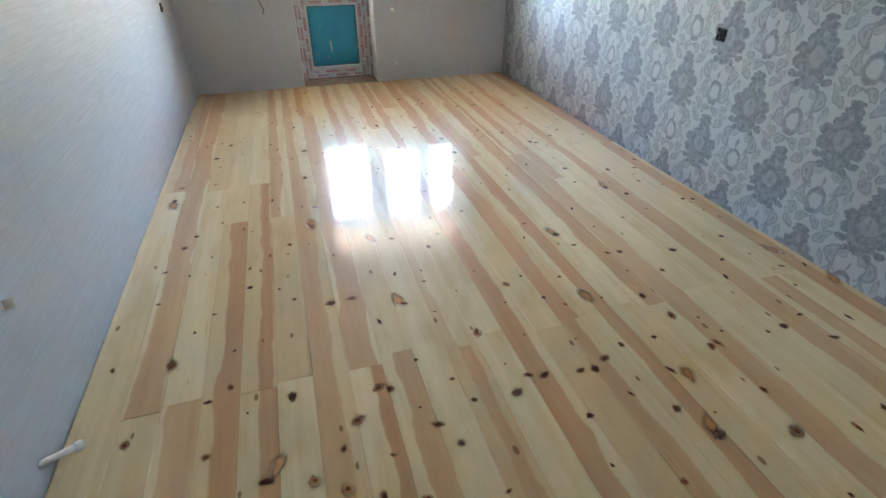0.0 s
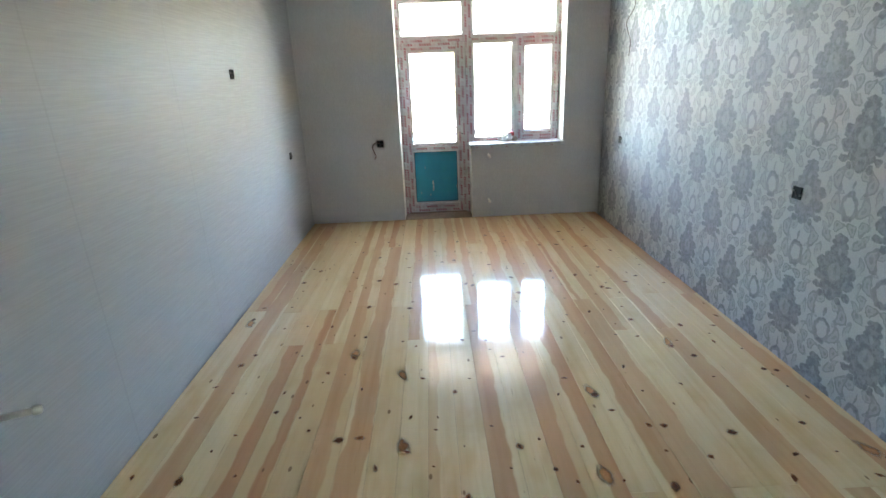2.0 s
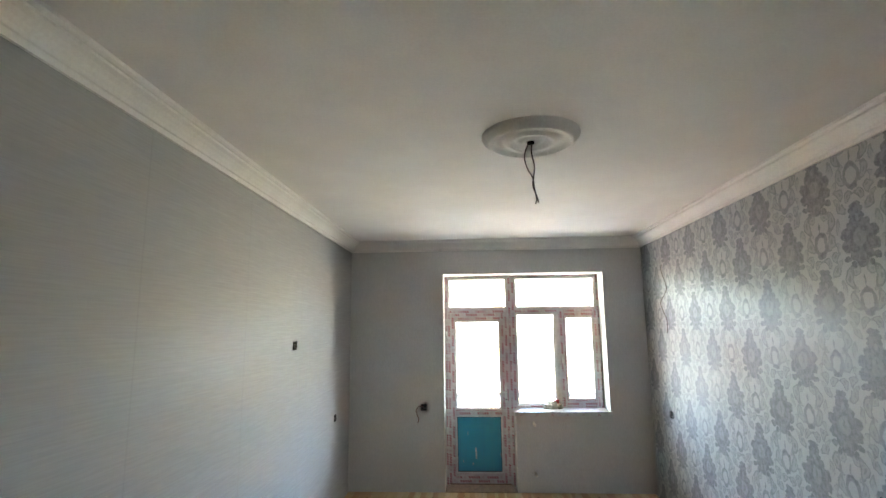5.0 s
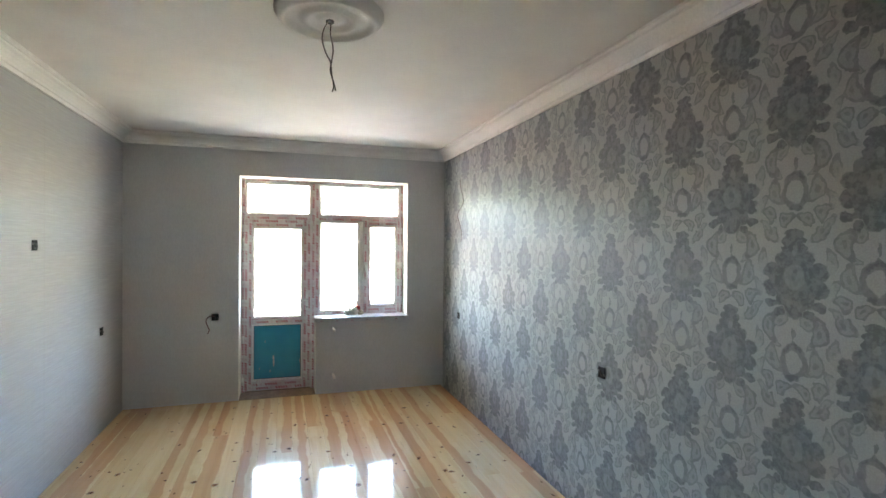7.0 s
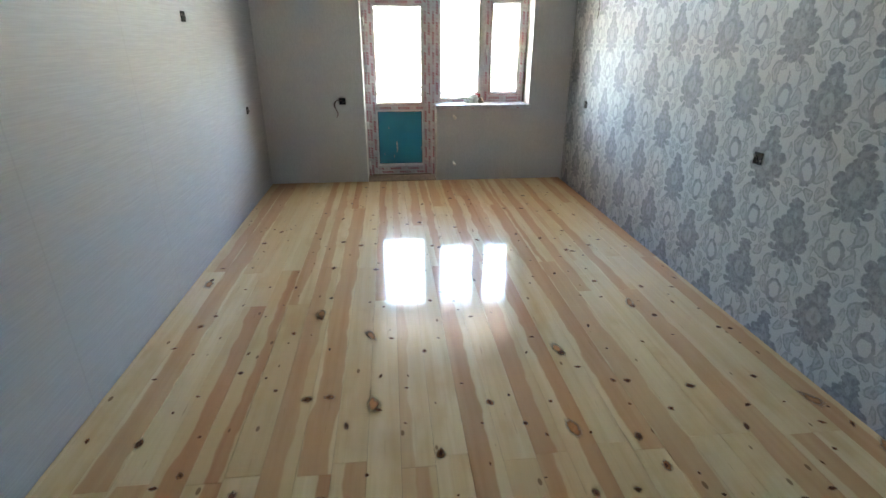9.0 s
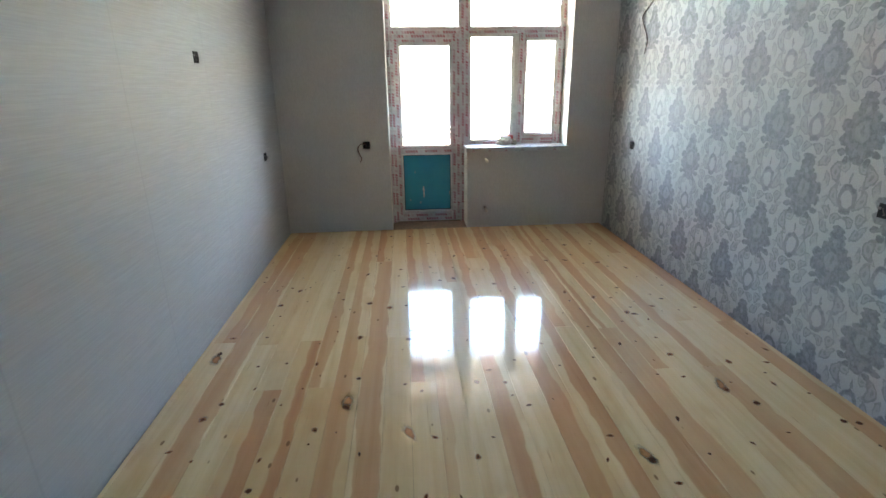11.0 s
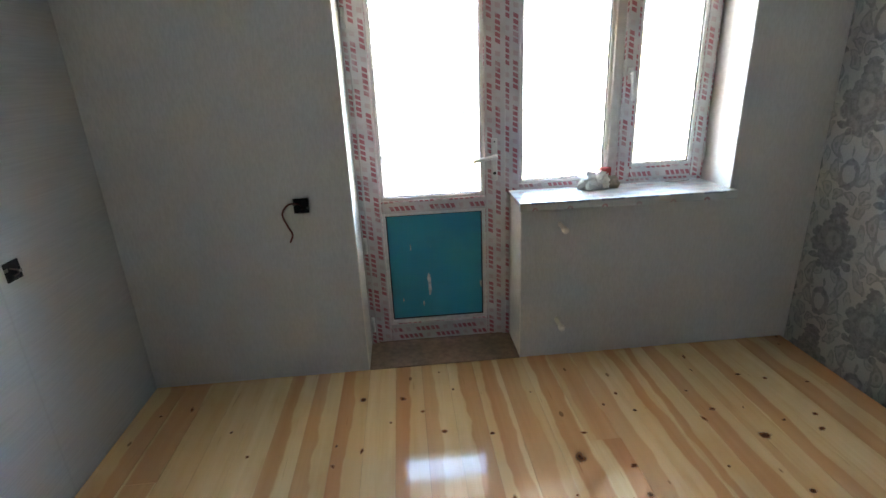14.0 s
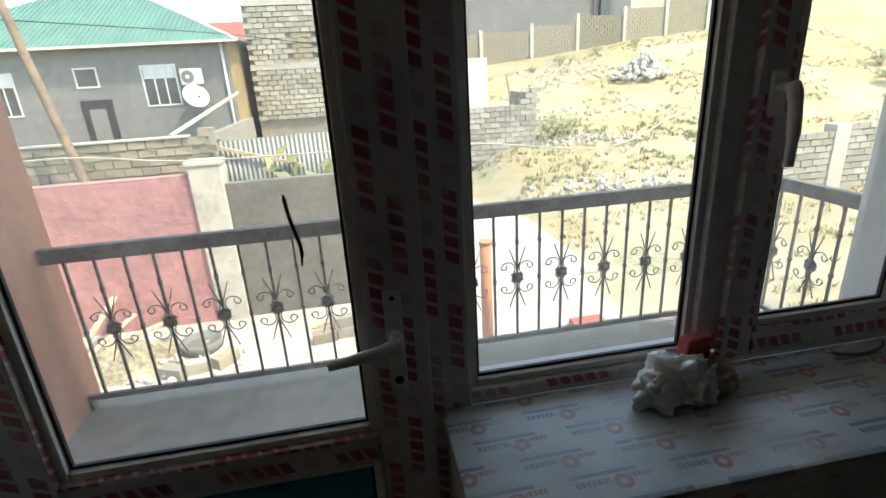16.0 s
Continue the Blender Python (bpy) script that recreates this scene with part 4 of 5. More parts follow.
def make_house():
    h = thing("house", (-7.44, 26.0, -1.15), "grey rendered house with a green sheet-metal hip roof", "house")
    o = Vector(h.location)
    part("wall", boxes(((-14.5 - o.x, 0.0, -1.6), (-3.25 - o.x, 8.0, 4.25)), bevel=0.02), HOUSE_GREY, h)
    part("side_wall", boxes(((-3.248 - o.x, 0.01, -1.6), (-3.20 - o.x, 8.0, 4.24))), OCHRE, h, "ochre side of the house streaked with soot")
    # hip roof in folded sheets with standing ribs
    bm = bmesh.new()
    x0, x1, y0, y1, ze, zr = -15.0 - o.x, -2.75 - o.x, -0.45, 8.4, 4.22, 6.35
    v = [bm.verts.new(p) for p in ((x0, y0, ze), (x1, y0, ze), (x1, y1, ze), (x0, y1, ze), (x0 + 4.2, 3.9, zr), (x1 - 4.2, 3.9, zr))]
    for f in ((0, 1, 5, 4), (1, 2, 5), (2, 3, 4, 5), (3, 0, 4), (3, 2, 1, 0)):
        bm.faces.new([v[i] for i in f])
    roof = part("roof", bm, TINGREEN, h, "green sheet-metal hip roof")
    bm = bmesh.new()
    n = 66
    for i in range(n):
        x = x0 + (x1 - x0) * (i + 0.5) / n
        t = min(1.0, (x - x0) / 4.2, (x1 - x) / 4.2)
        tube(bm, [(x, y0, ze + 0.01), (x, y0 + 4.35 * t, ze + 0.01 + (zr - ze) * t)], 0.022, 5)
    part("roof_ribs", bm, TINGREEN, roof)
    part("ridge_cap", tube(bmesh.new(), [(x1, y0, ze), (x1 - 4.2, 3.9, zr), (x0 + 4.2, 3.9, zr)], 0.07, 6), plain("pale_ridge_cap", (0.62, 0.66, 0.58), 0.5), roof, "pale ridge capping")
    part("eave_board", boxes(((x0, y0 - 0.03, ze - 0.07), (x1, y0, ze + 0.02))), plain("cream_eave_board", (0.62, 0.58, 0.46), 0.7), h, "cream eave board")
    part("downpipe", tube(bmesh.new(), [(-3.42 - o.x, -0.06, 4.15), (-3.42 - o.x, -0.06, 0.2)], 0.05, 8), WHITEPAINT, h)
    make_far_window(h, -6.30 - o.x, -5.20 - o.x, 2.13, 3.46, 0.0, 2, True)
    make_far_window(h, -8.52 - o.x, -7.86 - o.x, 2.90, 3.48, 0.0, 0)
    make_far_window(h, -11.6 - o.x, -10.6 - o.x, 2.05, 3.42, 0.0, 2, True)
    d = part("door", boxes(((-8.62 - o.x, -0.03, 0.4), (-7.55 - o.x, 0.01, 2.42)), bevel=0.01), BLACK, h, "dark iron house door")
    part("door_panel", boxes(((-8.38 - o.x, -0.045, 0.9), (-7.82 - o.x, -0.028, 2.10)), bevel=0.008), HOUSE_GREY, d, "pale oval door panel")
    # air conditioner and satellite dish hang on the front
    ac = thing("air_conditioner", (-4.60, 25.98, 1.89), "beige outdoor air-conditioner unit on the house front", "air conditioner")
    part("casing", boxes(((-0.36, -0.3, -0.28), (0.36, 0.0, 0.28)), bevel=0.03), PLASTIC_WHITE, ac)
    part("fan_grille", tube(bmesh.new(), [(-0.1, -0.31, 0), (-0.1, -0.298, 0)], 0.22, 24), plain("ac_grille", (0.16, 0.16, 0.15), 0.6), ac, "round dark fan grille")
    part("fan_hub", tube(bmesh.new(), [(-0.1, -0.325, 0), (-0.1, -0.309, 0)], 0.07, 16), PLASTIC_WHITE, ac)
    for x in (-0.25, 0.22):
        part("bracket", boxes(((x, -0.28, -0.32), (x + 0.04, 0.015, -0.281))), RUST, ac)
    dish = thing("satellite_dish", (-4.57, 25.98, 1.16), "white satellite dish on a wall bracket", "satellite dish")
    bm = bmesh.new()
    lathe(bm, [(0.0, 0.0), (0.15, 0.012), (0.3, 0.05), (0.42, 0.10), (0.46, 0.125), (0.455, 0.14), (0.30, 0.065), (0.15, 0.026), (0.0, 0.014)], (0, 0, 0), 32)
    part("reflector", bm, WHITEPAINT, dish).matrix_basis = pose(0.02, -0.42, 0.0, 62, 0, 35)
    part("arm", tube(bmesh.new(), [(0.0, -0.38, -0.05), (0.0, 0.02, -0.12)], 0.025, 8), RUST, dish)
    part("feed_arm", tube(bmesh.new(), [(0.05, -0.45, -0.35), (0.32, -0.9, 0.05)], 0.012, 6), RUST, dish)
    part("feed_horn", tube(bmesh.new(), [(0.30, -0.87, 0.02), (0.24, -0.80, 0.05)], 0.035, 8), BLACK, dish)


make_house()


def make_block_house():
    h = thing("block_house", (0.06, 28.0, -1.0), "unfinished two-storey house of bare limestone blocks", "house")
    part("core", boxes(((-2.9, 0.06, -1.8), (2.7, 7.0, 6.4))), MORTAR, h)

    def keep(s, z):
        x = -2.9 + s + 0.2
        if abs(z - 2.1) < 0.11 or z > 4.35:
            return False
        return not (-1.3 < x < -0.2 and 2.25 < z < 3.5) and not (1.3 < x < 2.15 and 0.1 < z < 3.2)

    lay_blocks(h, (-2.84, 28.0, 0), (1, 0, 0), 5.5, 0.0, 5.2, LIME_BLOCKS, keep)
    lay_blocks(h, (-1.24, 28.05, 0), (1, 0, 0), 1.0, 2.2, 3.5, SAND_BLOCKS)
    lay_blocks(h, (-2.84, 28.0, 0), (1, 0, 0), 5.5, 4.7, 5.3, LIME_BLOCKS)
    for z in (3.0, 5.42):
        part("ring_beam", boxes(((-2.9, -0.10, z), (2.7, 0.08, z + 0.24)), bevel=0.015), CONCRETE, h, "grey concrete ring beam")
    # closed by a solid panel whose colour stands for the shade inside
    part("dark_opening", boxes(((1.32, 0.0, 1.1), (2.14, 0.055, 4.2))), OCHRE, h, "ochre panel for the shade in an unglazed opening")
    part("opening_shelf", boxes(((1.30, -0.06, 2.4), (2.16, 0.056, 2.52))), CONCRETE, h)


make_block_house()


def make_ruin():
    r = thing("ruined_block_wall", (6.6, 24.0, -1.6), "broken white limestone block wall with a stepped end", "wall", kind="structure")

    def keep(s, z):
        x = 5.2 + s
        return z < 0.2 or (x > 6.95 and z < 0.2 + (x - 6.9) * 0.75)

    lay_blocks(r, (5.2, 24.0, 0), (1, 0, 0), 2.9, -2.0, 1.0, LIME_BLOCKS, keep)
    wall_core(r, (5.22, 23.95, -2.7), (8.0, 24.06, 0.16))
    lay_blocks(r, (8.1, 24.1, 0), (0, 1, 0), 3.0, -1.8, 0.6, LIME_BLOCKS)
    wall_core(r, (5.3, 28.6, -2.5), (7.4, 28.9, 2.05), WHITEPAINT, "white_back_wall")
    part("reinforcing_rod", tube(bmesh.new(), spline([(0.35, -0.2, 1.3), (0.32, -0.2, 2.2), (0.22, -0.18, 2.9)], 5), 0.02, 6), RUST, r)


make_ruin()


def make_side_wall():
    w = thing("field_wall", (15.6, 18.0, -2.6), "rough white limestone field wall with a taller pier", "wall", kind="structure")
    lay_blocks(w, (13.2, 18.0, 0), (1, 0, 0), 5.6, -2.8, -0.4, LIME_BLOCKS, lambda s, z: z < -0.85 + 0.07 * s + 0.08 * math.sin(s * 3))
    wall_core(w, (13.25, 18.02, -2.8), (18.6, 18.16, -0.9))
    part("pier", boxes(((-0.40, -0.14, -0.1), (0.12, 0.3, 2.0)), bevel=0.03), CREAM, w, "whitewashed pier")


make_side_wall()


def make_hill_wall():
    w = thing("hill_wall", (18.0, 40.0, -1.0), "stepped block field wall climbing the hillside", "wall", kind="structure")
    bm = bmesh.new()
    for k, (x, zb, zt) in enumerate(((6.9, 1.7, 3.8), (10.1, 1.8, 3.88), (13.65, 2.1, 4.19), (16.95, 2.4, 4.66), (20.4, 2.8, 4.99), (23.55, 3.1, 5.42), (26.8, 3.4, 5.8), (30.1, 3.7, 6.2))):
        x2 = x + 3.3
        lay_blocks(w, (x, 40.0, 0), (1, 0, 0), 3.2, zb - 0.2, zt, SAND_BLOCKS, joined=True)
        part("mortar_bed", boxes(((x - 18, -0.04, zb - 0.5 + 1), (x2 - 18, 0.06, zt - 0.05 + 1))), MORTAR, w)
        part("post", boxes(((x - 18 - 0.12, -0.2, zb - 0.5 + 1), (x - 18 + 0.12, 0.16, zt + 0.12 + 1)), bevel=0.02), CREAM, w, "pale concrete post")


make_hill_wall()


def make_far_building():
    b = thing("far_building", (16.1, 44.1, 3.98), "long grey building behind the hillside wall", "building")
    b.scale = (0.71, 0.71, 0.71)
    part("wall", boxes(((-9.0, 0, -4.0), (10.0, 10.0, 4.6))), HOUSE_GREY, b)
    part("roof", boxes(((-9.3, -0.3, 4.6), (10.3, 10.3, 4.85))), TINGREY, b)
    for x in (-8.8, 5.6, 7.4):
        part("pilaster", boxes(((x, -0.25, -1.0), (x + 0.5, 0.0, 4.6))), RENDER_GREY, b)
    part("annex", boxes(((6.2, -0.6, -1.0), (7.3, 0.0, 3.9))), DARKGLASS, b, "dark glazed bay")
    c = thing("far_house", (-6.0, 48.0, -1.0), "pale house with a red roof far behind", "house")
    part("wall", boxes(((-3.5, 0, -1.7), (4.5, 8, 5.6))), WHITEPAINT, c)
    bm = bmesh.new()
    v = [bm.verts.new(p) for p in ((-4, -0.5, 5.6), (5, -0.5, 5.6), (5, 8.5, 5.6), (-4, 8.5, 5.6), (-4, 4, 7.4), (5, 4, 7.4))]
    for f in ((0, 1, 5, 4), (2, 3, 4, 5), (0, 4, 3), (1, 2, 5), (3, 2, 1, 0)):
        bm.faces.new([v[i] for i in f])
    part("roof", bm, BRICKRED, c)


make_far_building()


def rubble(bm, centre, spread, height, n, size):
    for i in range(n):
        a, q = random.uniform(0, math.tau), random.random() ** 0.7
        x, y = centre[0] + spread * q * math.cos(a), centre[1] + spread * q * math.sin(a) * 0.7
        z = centre[2] + height * (1 - q) * random.uniform(0.5, 1.0)
        s = size * random.uniform(0.5, 1.4)
        bmesh.ops.create_icosphere(bm, subdivisions=1, radius=s, matrix=Matrix.Translation((x, y, z)) @ Euler((random.random() * 6, random.random() * 6, 0)).to_matrix().to_4x4() @ Matrix.Diagonal((1, random.uniform(0.6, 1), random.uniform(0.5, 0.9), 1)))
    return bm


def heap(bm, centre, rx, ry, h, n=22):
    rows = []
    for j in range(9):
        q = j / 8
        rows.append([bm.verts.new((centre[0] + rx * q * math.cos(k * math.tau / n), centre[1] + ry * q * math.sin(k * math.tau / n),
                                   centre[2] + h * (1 - smooth(q, 0, 1)) + 0.06 * h * noise.noise(Vector((k * 0.9, j * 1.3, 2))))) for k in range(n)])
    for a, b in zip(rows, rows[1:]):
        for k in range(n):
            bm.faces.new((a[k], a[(k + 1) % n], b[(k + 1) % n], b[k])).smooth = True
    return bm


random.seed(11)
tagged(part("rubble_heap", rubble(bmesh.new(), (17.1, 31.8, land(17.1, 31.8)), 1.8, 1.35, 260, 0.16), STONE), "heap of white rubble on the hillside", "rubble", kind="stuff")
tagged(part("gravel_heap", heap(bmesh.new(), (-2.95, 12.75, -2.59), 1.05, 0.7, 0.42), GRAVEL), "low heap of gravel and earth in the yard", "gravel heap", kind="stuff")
tagged(part("loose_stones", rubble(bmesh.new(), (-2.1, 12.45, -2.58), 1.1, 0.10, 60, 0.07), STONE), "broken stones scattered beside the gravel heap", "stones", kind="stuff")
tagged(part("scree", rubble(rubble(bmesh.new(), (9.0, 20.5, -2.2), 2.6, 0.1, 150, 0.10), (10.5, 24.5, land(10.5, 24.5)), 3.0, 0.1, 120, 0.10), STONE), "pale stones strewn over the bare slope", "stones", kind="stuff")


def make_lumber():
    for a, b in (((-3.75, 12.95, -2.46), (-3.35, 13.75, -1.8)), ((-3.5, 12.8, -2.4), (-2.95, 13.4, -2.02)), ((-3.2, 12.7, -2.22), (-2.3, 13.3, -2.15))):
        d = Vector(b) - Vector(a)
        p = part("plank", boxes(((-d.length / 2, -0.06, -0.015), (d.length / 2, 0.06, 0.015)), bevel=0.004), LUMBER)
        p.matrix_basis = Matrix.Translation((Vector(a) + Vector(b)) / 2) @ d.to_track_quat("X", "Z").to_matrix().to_4x4()
        tagged(p, "weathered plank lying on the gravel heap", "plank", "planks on the heap")
    tub = thing("mixing_tub", (-1.85, 12.9, -2.585), "grey mortar mixing tub on the yard concrete", "tub")
    part("bowl", lathe(bmesh.new(), [(0.0, 0.03), (0.24, 0.04), (0.30, 0.18), (0.33, 0.18), (0.28, 0.0), (0.0, 0.0)], (0, 0, 0), 24), plain("tub_plastic", (0.16, 0.17, 0.16), 0.6), tub)
    part("dried_mortar", lathe(bmesh.new(), [(0.0, 0.10), (0.2, 0.09), (0.265, 0.09)], (0, 0, 0), 24), RENDER_GREY, tub)
    for k in range(7):
        bx = part("brick", boxes(((-0.19, -0.09, 0), (0.19, 0.09, 0.18)), bevel=0.008), SAND if k % 2 else LIME)
        bx.matrix_basis = pose((-1.75, -1.35, -2.05, 0.15, 0.55, 0.95, 0.5)[k], (12.2, 12.32, 12.12, 12.6, 12.7, 12.55, 12.71)[k], -2.585 if k < 6 else -2.403, 0, 0, (10, 50, -25, 8, 5, -12, 10)[k])
        tagged(bx, "loose building block lying in the yard", "block", "loose blocks")
    for k in range(3):
        s = part("board", boxes(((-0.55, -0.07, 0), (0.55, 0.07, 0.03)), bevel=0.004), LUMBER)
        s.matrix_basis = pose(0.45 + 0.1 * k, 13.1 + 0.05 * k, -2.585 + 0.031 * k, 0, 0, 6 * k - 5)
        tagged(s, "board in a small stack on the concrete", "board", "stacked boards")
    p = thing("steel_post", (2.67, 11.6, -2.585), "salmon-painted steel post standing in the drive", "post")
    part("shaft", tube(bmesh.new(), [(0, 0, 0), (0, 0, 1.75)], 0.085, 12), ORANGE, p)
    part("cap", tube(bmesh.new(), [(0, 0, 1.75), (0, 0, 1.79)], 0.10, 12), ORANGE, p)
    tagged(part("brick_step", boxes(((4.17, 11.6, -2.6), (4.72, 12.0, -2.46)), bevel=0.01), BRICKRED), "red brick step at the edge of the drive", "step")


make_lumber()


def make_pole():
    p = thing("utility_pole", (-4.88, 17.3, -2.6), "leaning weathered wooden utility pole with peeling bark", "utility pole")
    part("shaft", tube(bmesh.new(), spline([(0.05, 0, 0), (-0.1, 0, 2.0), (-0.45, 0.05, 4.2), (-0.95, 0.1, 7.5)], 6), [0.13 - 0.003 * i for i in range(19)], 10), OLDWOOD, p)
    part("stub", tube(bmesh.new(), [(-0.22, 0.05, 0), (-0.20, 0.05, 2.2)], 0.075, 8), OLDWOOD, p)
    part("strap", tube(bmesh.new(), [(-0.11, 0, 1.95), (-0.115, 0, 2.03)], 0.135, 10), RUST, p)
    c = thing("clothes_line", (-3.4, 12.6, 0.42), "pale slack line strung across the yard", "line")
    part("cord", tube(bmesh.new(), spline([(-4.0, 1.5, -0.35), (0.0, 0, 0.28), (2.0, 0, 0.12), (4.0, 0, 0.08), (6.2, 0, 0.03), (8.6, 0.3, -0.25), (10.6, 1.4, 0.1)], 5), 0.012, 5), CREAM, c)
    c = thing("overhead_cable", (-5.75, 17.3, 3.0), "thin cable from the pole to the block house", "cable")
    part("cord", tube(bmesh.new(), spline([(0, 0, 0), (3.5, 6, 0.0), (8.4, 11.6, -0.5)], 6), 0.012, 5), BLACK, c)


make_pole()


def make_tufts(name, material, label, n, seed, area, h):
    random.seed(seed)
    verts, faces = [], []
    for i in range(n):
        x, y = random.uniform(area[0], area[1]), random.uniform(area[2], area[3])
        if noise.noise(Vector((x * 0.35, y * 0.35, seed))) < -0.05:
            continue
        z = land(x, y) - 0.02
        for k in range(9):
            a, l = random.uniform(0, math.tau), h * random.uniform(0.5, 1.3)
            bx, by = x + random.uniform(-0.1, 0.1), y + random.uniform(-0.1, 0.1)
            w = 0.018 + 0.012 * random.random()
            tx, ty = bx + l * 0.6 * math.cos(a), by + l * 0.6 * math.sin(a)
            q = len(verts)
            verts += [(bx - w * math.sin(a), by + w * math.cos(a), z), (bx + w * math.sin(a), by - w * math.cos(a), z), (tx, ty, z + l)]
            faces.append((q, q + 1, q + 2))
    me = bpy.data.meshes.new(name)
    me.from_pydata(verts, [], faces)
    me.materials.append(material)
    tagged(new(name, me), label, "grass", kind="stuff")


make_tufts("dry_grass", STRAW, "tufts of dry yellow grass on the hillside", 4200, 1, (6.0, 32.0, 10.5, 39.5), 0.15)
make_tufts("green_weeds", LEAF, "low green weeds on the bare slope", 900, 2, (5.6, 16.0, 18.5, 27.0), 0.15)


def make_shrub(x, y, s, label):
    b = thing("shrub", (x, y, land(x, y) - 0.02), label, "shrub", "shrubs")
    bm = bmesh.new()
    for k in range(5):
        a = k * 1.3
        tube(bm, [(0, 0, 0), (0.35 * s * math.cos(a), 0.35 * s * math.sin(a), 0.55 * s)], [0.02, 0.008], 5)
    part("stem", bm, OLDWOOD, b)
    bm = bmesh.new()
    for k in range(170):
        d = Vector((random.gauss(0, 1), random.gauss(0, 1), random.gauss(0, 0.7))).normalized() * random.uniform(0.4, 1.0) * s * 0.5
        c = Vector((d.x, d.y, abs(d.z) + 0.28 * s))
        u = Vector((random.gauss(0, 1), random.gauss(0, 1), random.gauss(0, 1))).normalized() * 0.075 * s
        w = u.orthogonal().normalized() * 0.032 * s
        bm.faces.new([bm.verts.new(c + q) for q in (-u, w, u, -w)])
    part("crown", bm, LEAF, b)


for q in ((8.9, 24.4, 1.5), (9.8, 24.9, 1.1), (14.5, 37.0, 1.0), (17.5, 38.0, 0.9), (20.6, 38.6, 0.8), (12.5, 36.5, 0.6), (28.0, 27.0, 1.5), (30.0, 29.5, 1.2)):
    make_shrub(*q, "dusty low shrub on the dry slope")
make_shrub(-0.1, 18.1, 3.6, "dusty green bush in front of the corrugated fence")
make_shrub(-6.0, 25.3, 2.6, "small green plant beside the house door")


# ---- things in the room ----
def make_rosette():
    c = (0.954, 2.245)
    r = thing("ceiling_rosette", (c[0], c[1], ZC), "round white moulded plaster ceiling rosette", "ceiling rosette")
    prof = [(0.268, 0.0), (0.268, -0.010), (0.260, -0.024), (0.246, -0.036), (0.236, -0.048), (0.224, -0.052), (0.212, -0.047), (0.200, -0.034), (0.168, -0.027), (0.146, -0.034), (0.134, -0.046), (0.118, -0.050),
            (0.104, -0.043), (0.090, -0.029), (0.066, -0.026), (0.052, -0.036), (0.038, -0.041), (0.022, -0.036), (0.0, -0.036)]
    part("disc", lathe(bmesh.new(), prof, (0, 0, 0), 72), PLASTER, r)
    # a solid black plug; the hole's shade is put into its colour
    part("hook_hole", tube(bmesh.new(), [(0, 0, -0.046), (0, 0, -0.035)], 0.020, 14), BLACK, r, "black plug for the shade in the lamp hook's hole")
    w = thing("ceiling_wires", (c[0], c[1], ZC - 0.036), "loose twisted lamp wires hanging from the rosette", "wires")
    part("wire", tube(bmesh.new(), spline([(0.006, 0, 0.0), (0.004, 0.01, -0.06), (0.018, 0.02, -0.13), (0.010, 0.015, -0.20), (0.004, 0.01, -0.245), (0.022, 0.0, -0.31), (0.030, 0.0, -0.345)], 6), 0.0035, 6), WIRE, w)
    part("wire", tube(bmesh.new(), spline([(-0.006, 0, 0.0), (-0.030, -0.01, -0.05), (-0.038, -0.01, -0.10), (-0.020, 0.0, -0.16), (0.004, 0.01, -0.20), (0.010, 0.0, -0.26), (0.020, 0.005, -0.32), (0.014, 0.0, -0.352)], 6), 0.0032, 6), WIRE, w)


make_rosette()


REDWIRE = plain("red_brown_cable", (0.16, 0.05, 0.045), 0.6, grain=80, vary=0.2)


CLIP = plain("dull_clip_metal", (0.20, 0.19, 0.18), 0.6, 0.5, grain=80, vary=0.2)


def make_socket(y_or_x, z, wall, size=0.068, tail=False):
    """A coverless flush box with wires, its shaded recess a flat black slab; built facing -y and turned to its wall."""
    at = {"left": (XL, y_or_x, z), "right": (XR, y_or_x, z), "window": (y_or_x, YW, z)}[wall]
    s = thing("socket_box", at, "coverless flush box, its recess shown as flat black, on the " + {"left": "silver-grey", "right": "damask", "window": "plain grey"}[wall] + " wallpaper", "socket box", "open socket boxes")
    s.rotation_euler = (0, 0, {"left": radians(90), "right": radians(-90), "window": 0}[wall])
    h = size / 2
    # no real depth: the shade of the open recess is in the black colour
    part("box", boxes(((-h, -0.003, -h), (h, 0.004, h)), bevel=0.001), BLACK, s)
    part("rim", boxes(((-h, -0.0055, -h), (-h + 0.005, -0.002, h)), ((h - 0.005, -0.0055, -h), (h, -0.002, h)), ((-h + 0.005, -0.0056, -h), (h - 0.005, -0.002, -h + 0.005)), ((-h + 0.005, -0.0056, h - 0.005), (h - 0.005, -0.002, h))), BLACK, s)
    part("clip", boxes(((-h - 0.004, -0.007, 0.004), (-h + 0.012, -0.003, 0.016)), bevel=0.001), CLIP, s, "dull metal clip")
    part("clip", boxes(((h - 0.012, -0.007, -0.016), (h + 0.003, -0.003, -0.004)), bevel=0.001), CLIP, s, "dull metal clip")
    part("wire", tube(bmesh.new(), spline([(-0.012, -0.004, 0.012), (0.004, -0.016, 0.0), (0.010, -0.012, -0.014), (-0.004, -0.004, -0.018)], 4), 0.0028, 6), WIRE, s)
    if tail:
        part("loose_cable", tube(bmesh.new(), spline([(-0.01, -0.006, 0.01), (-0.055, -0.018, 0.012), (-0.088, -0.022, -0.03), (-0.075, -0.02, -0.085), (-0.056, -0.018, -0.135), (-0.072, -0.016, -0.175)], 6), 0.0042, 8), REDWIRE, s, "dark red-brown loose cable")
    return s


make_socket(3.685, 1.705, "left")
make_socket(4.965, 0.912, "left")
make_socket(2.335, 0.945, "right", 0.066)
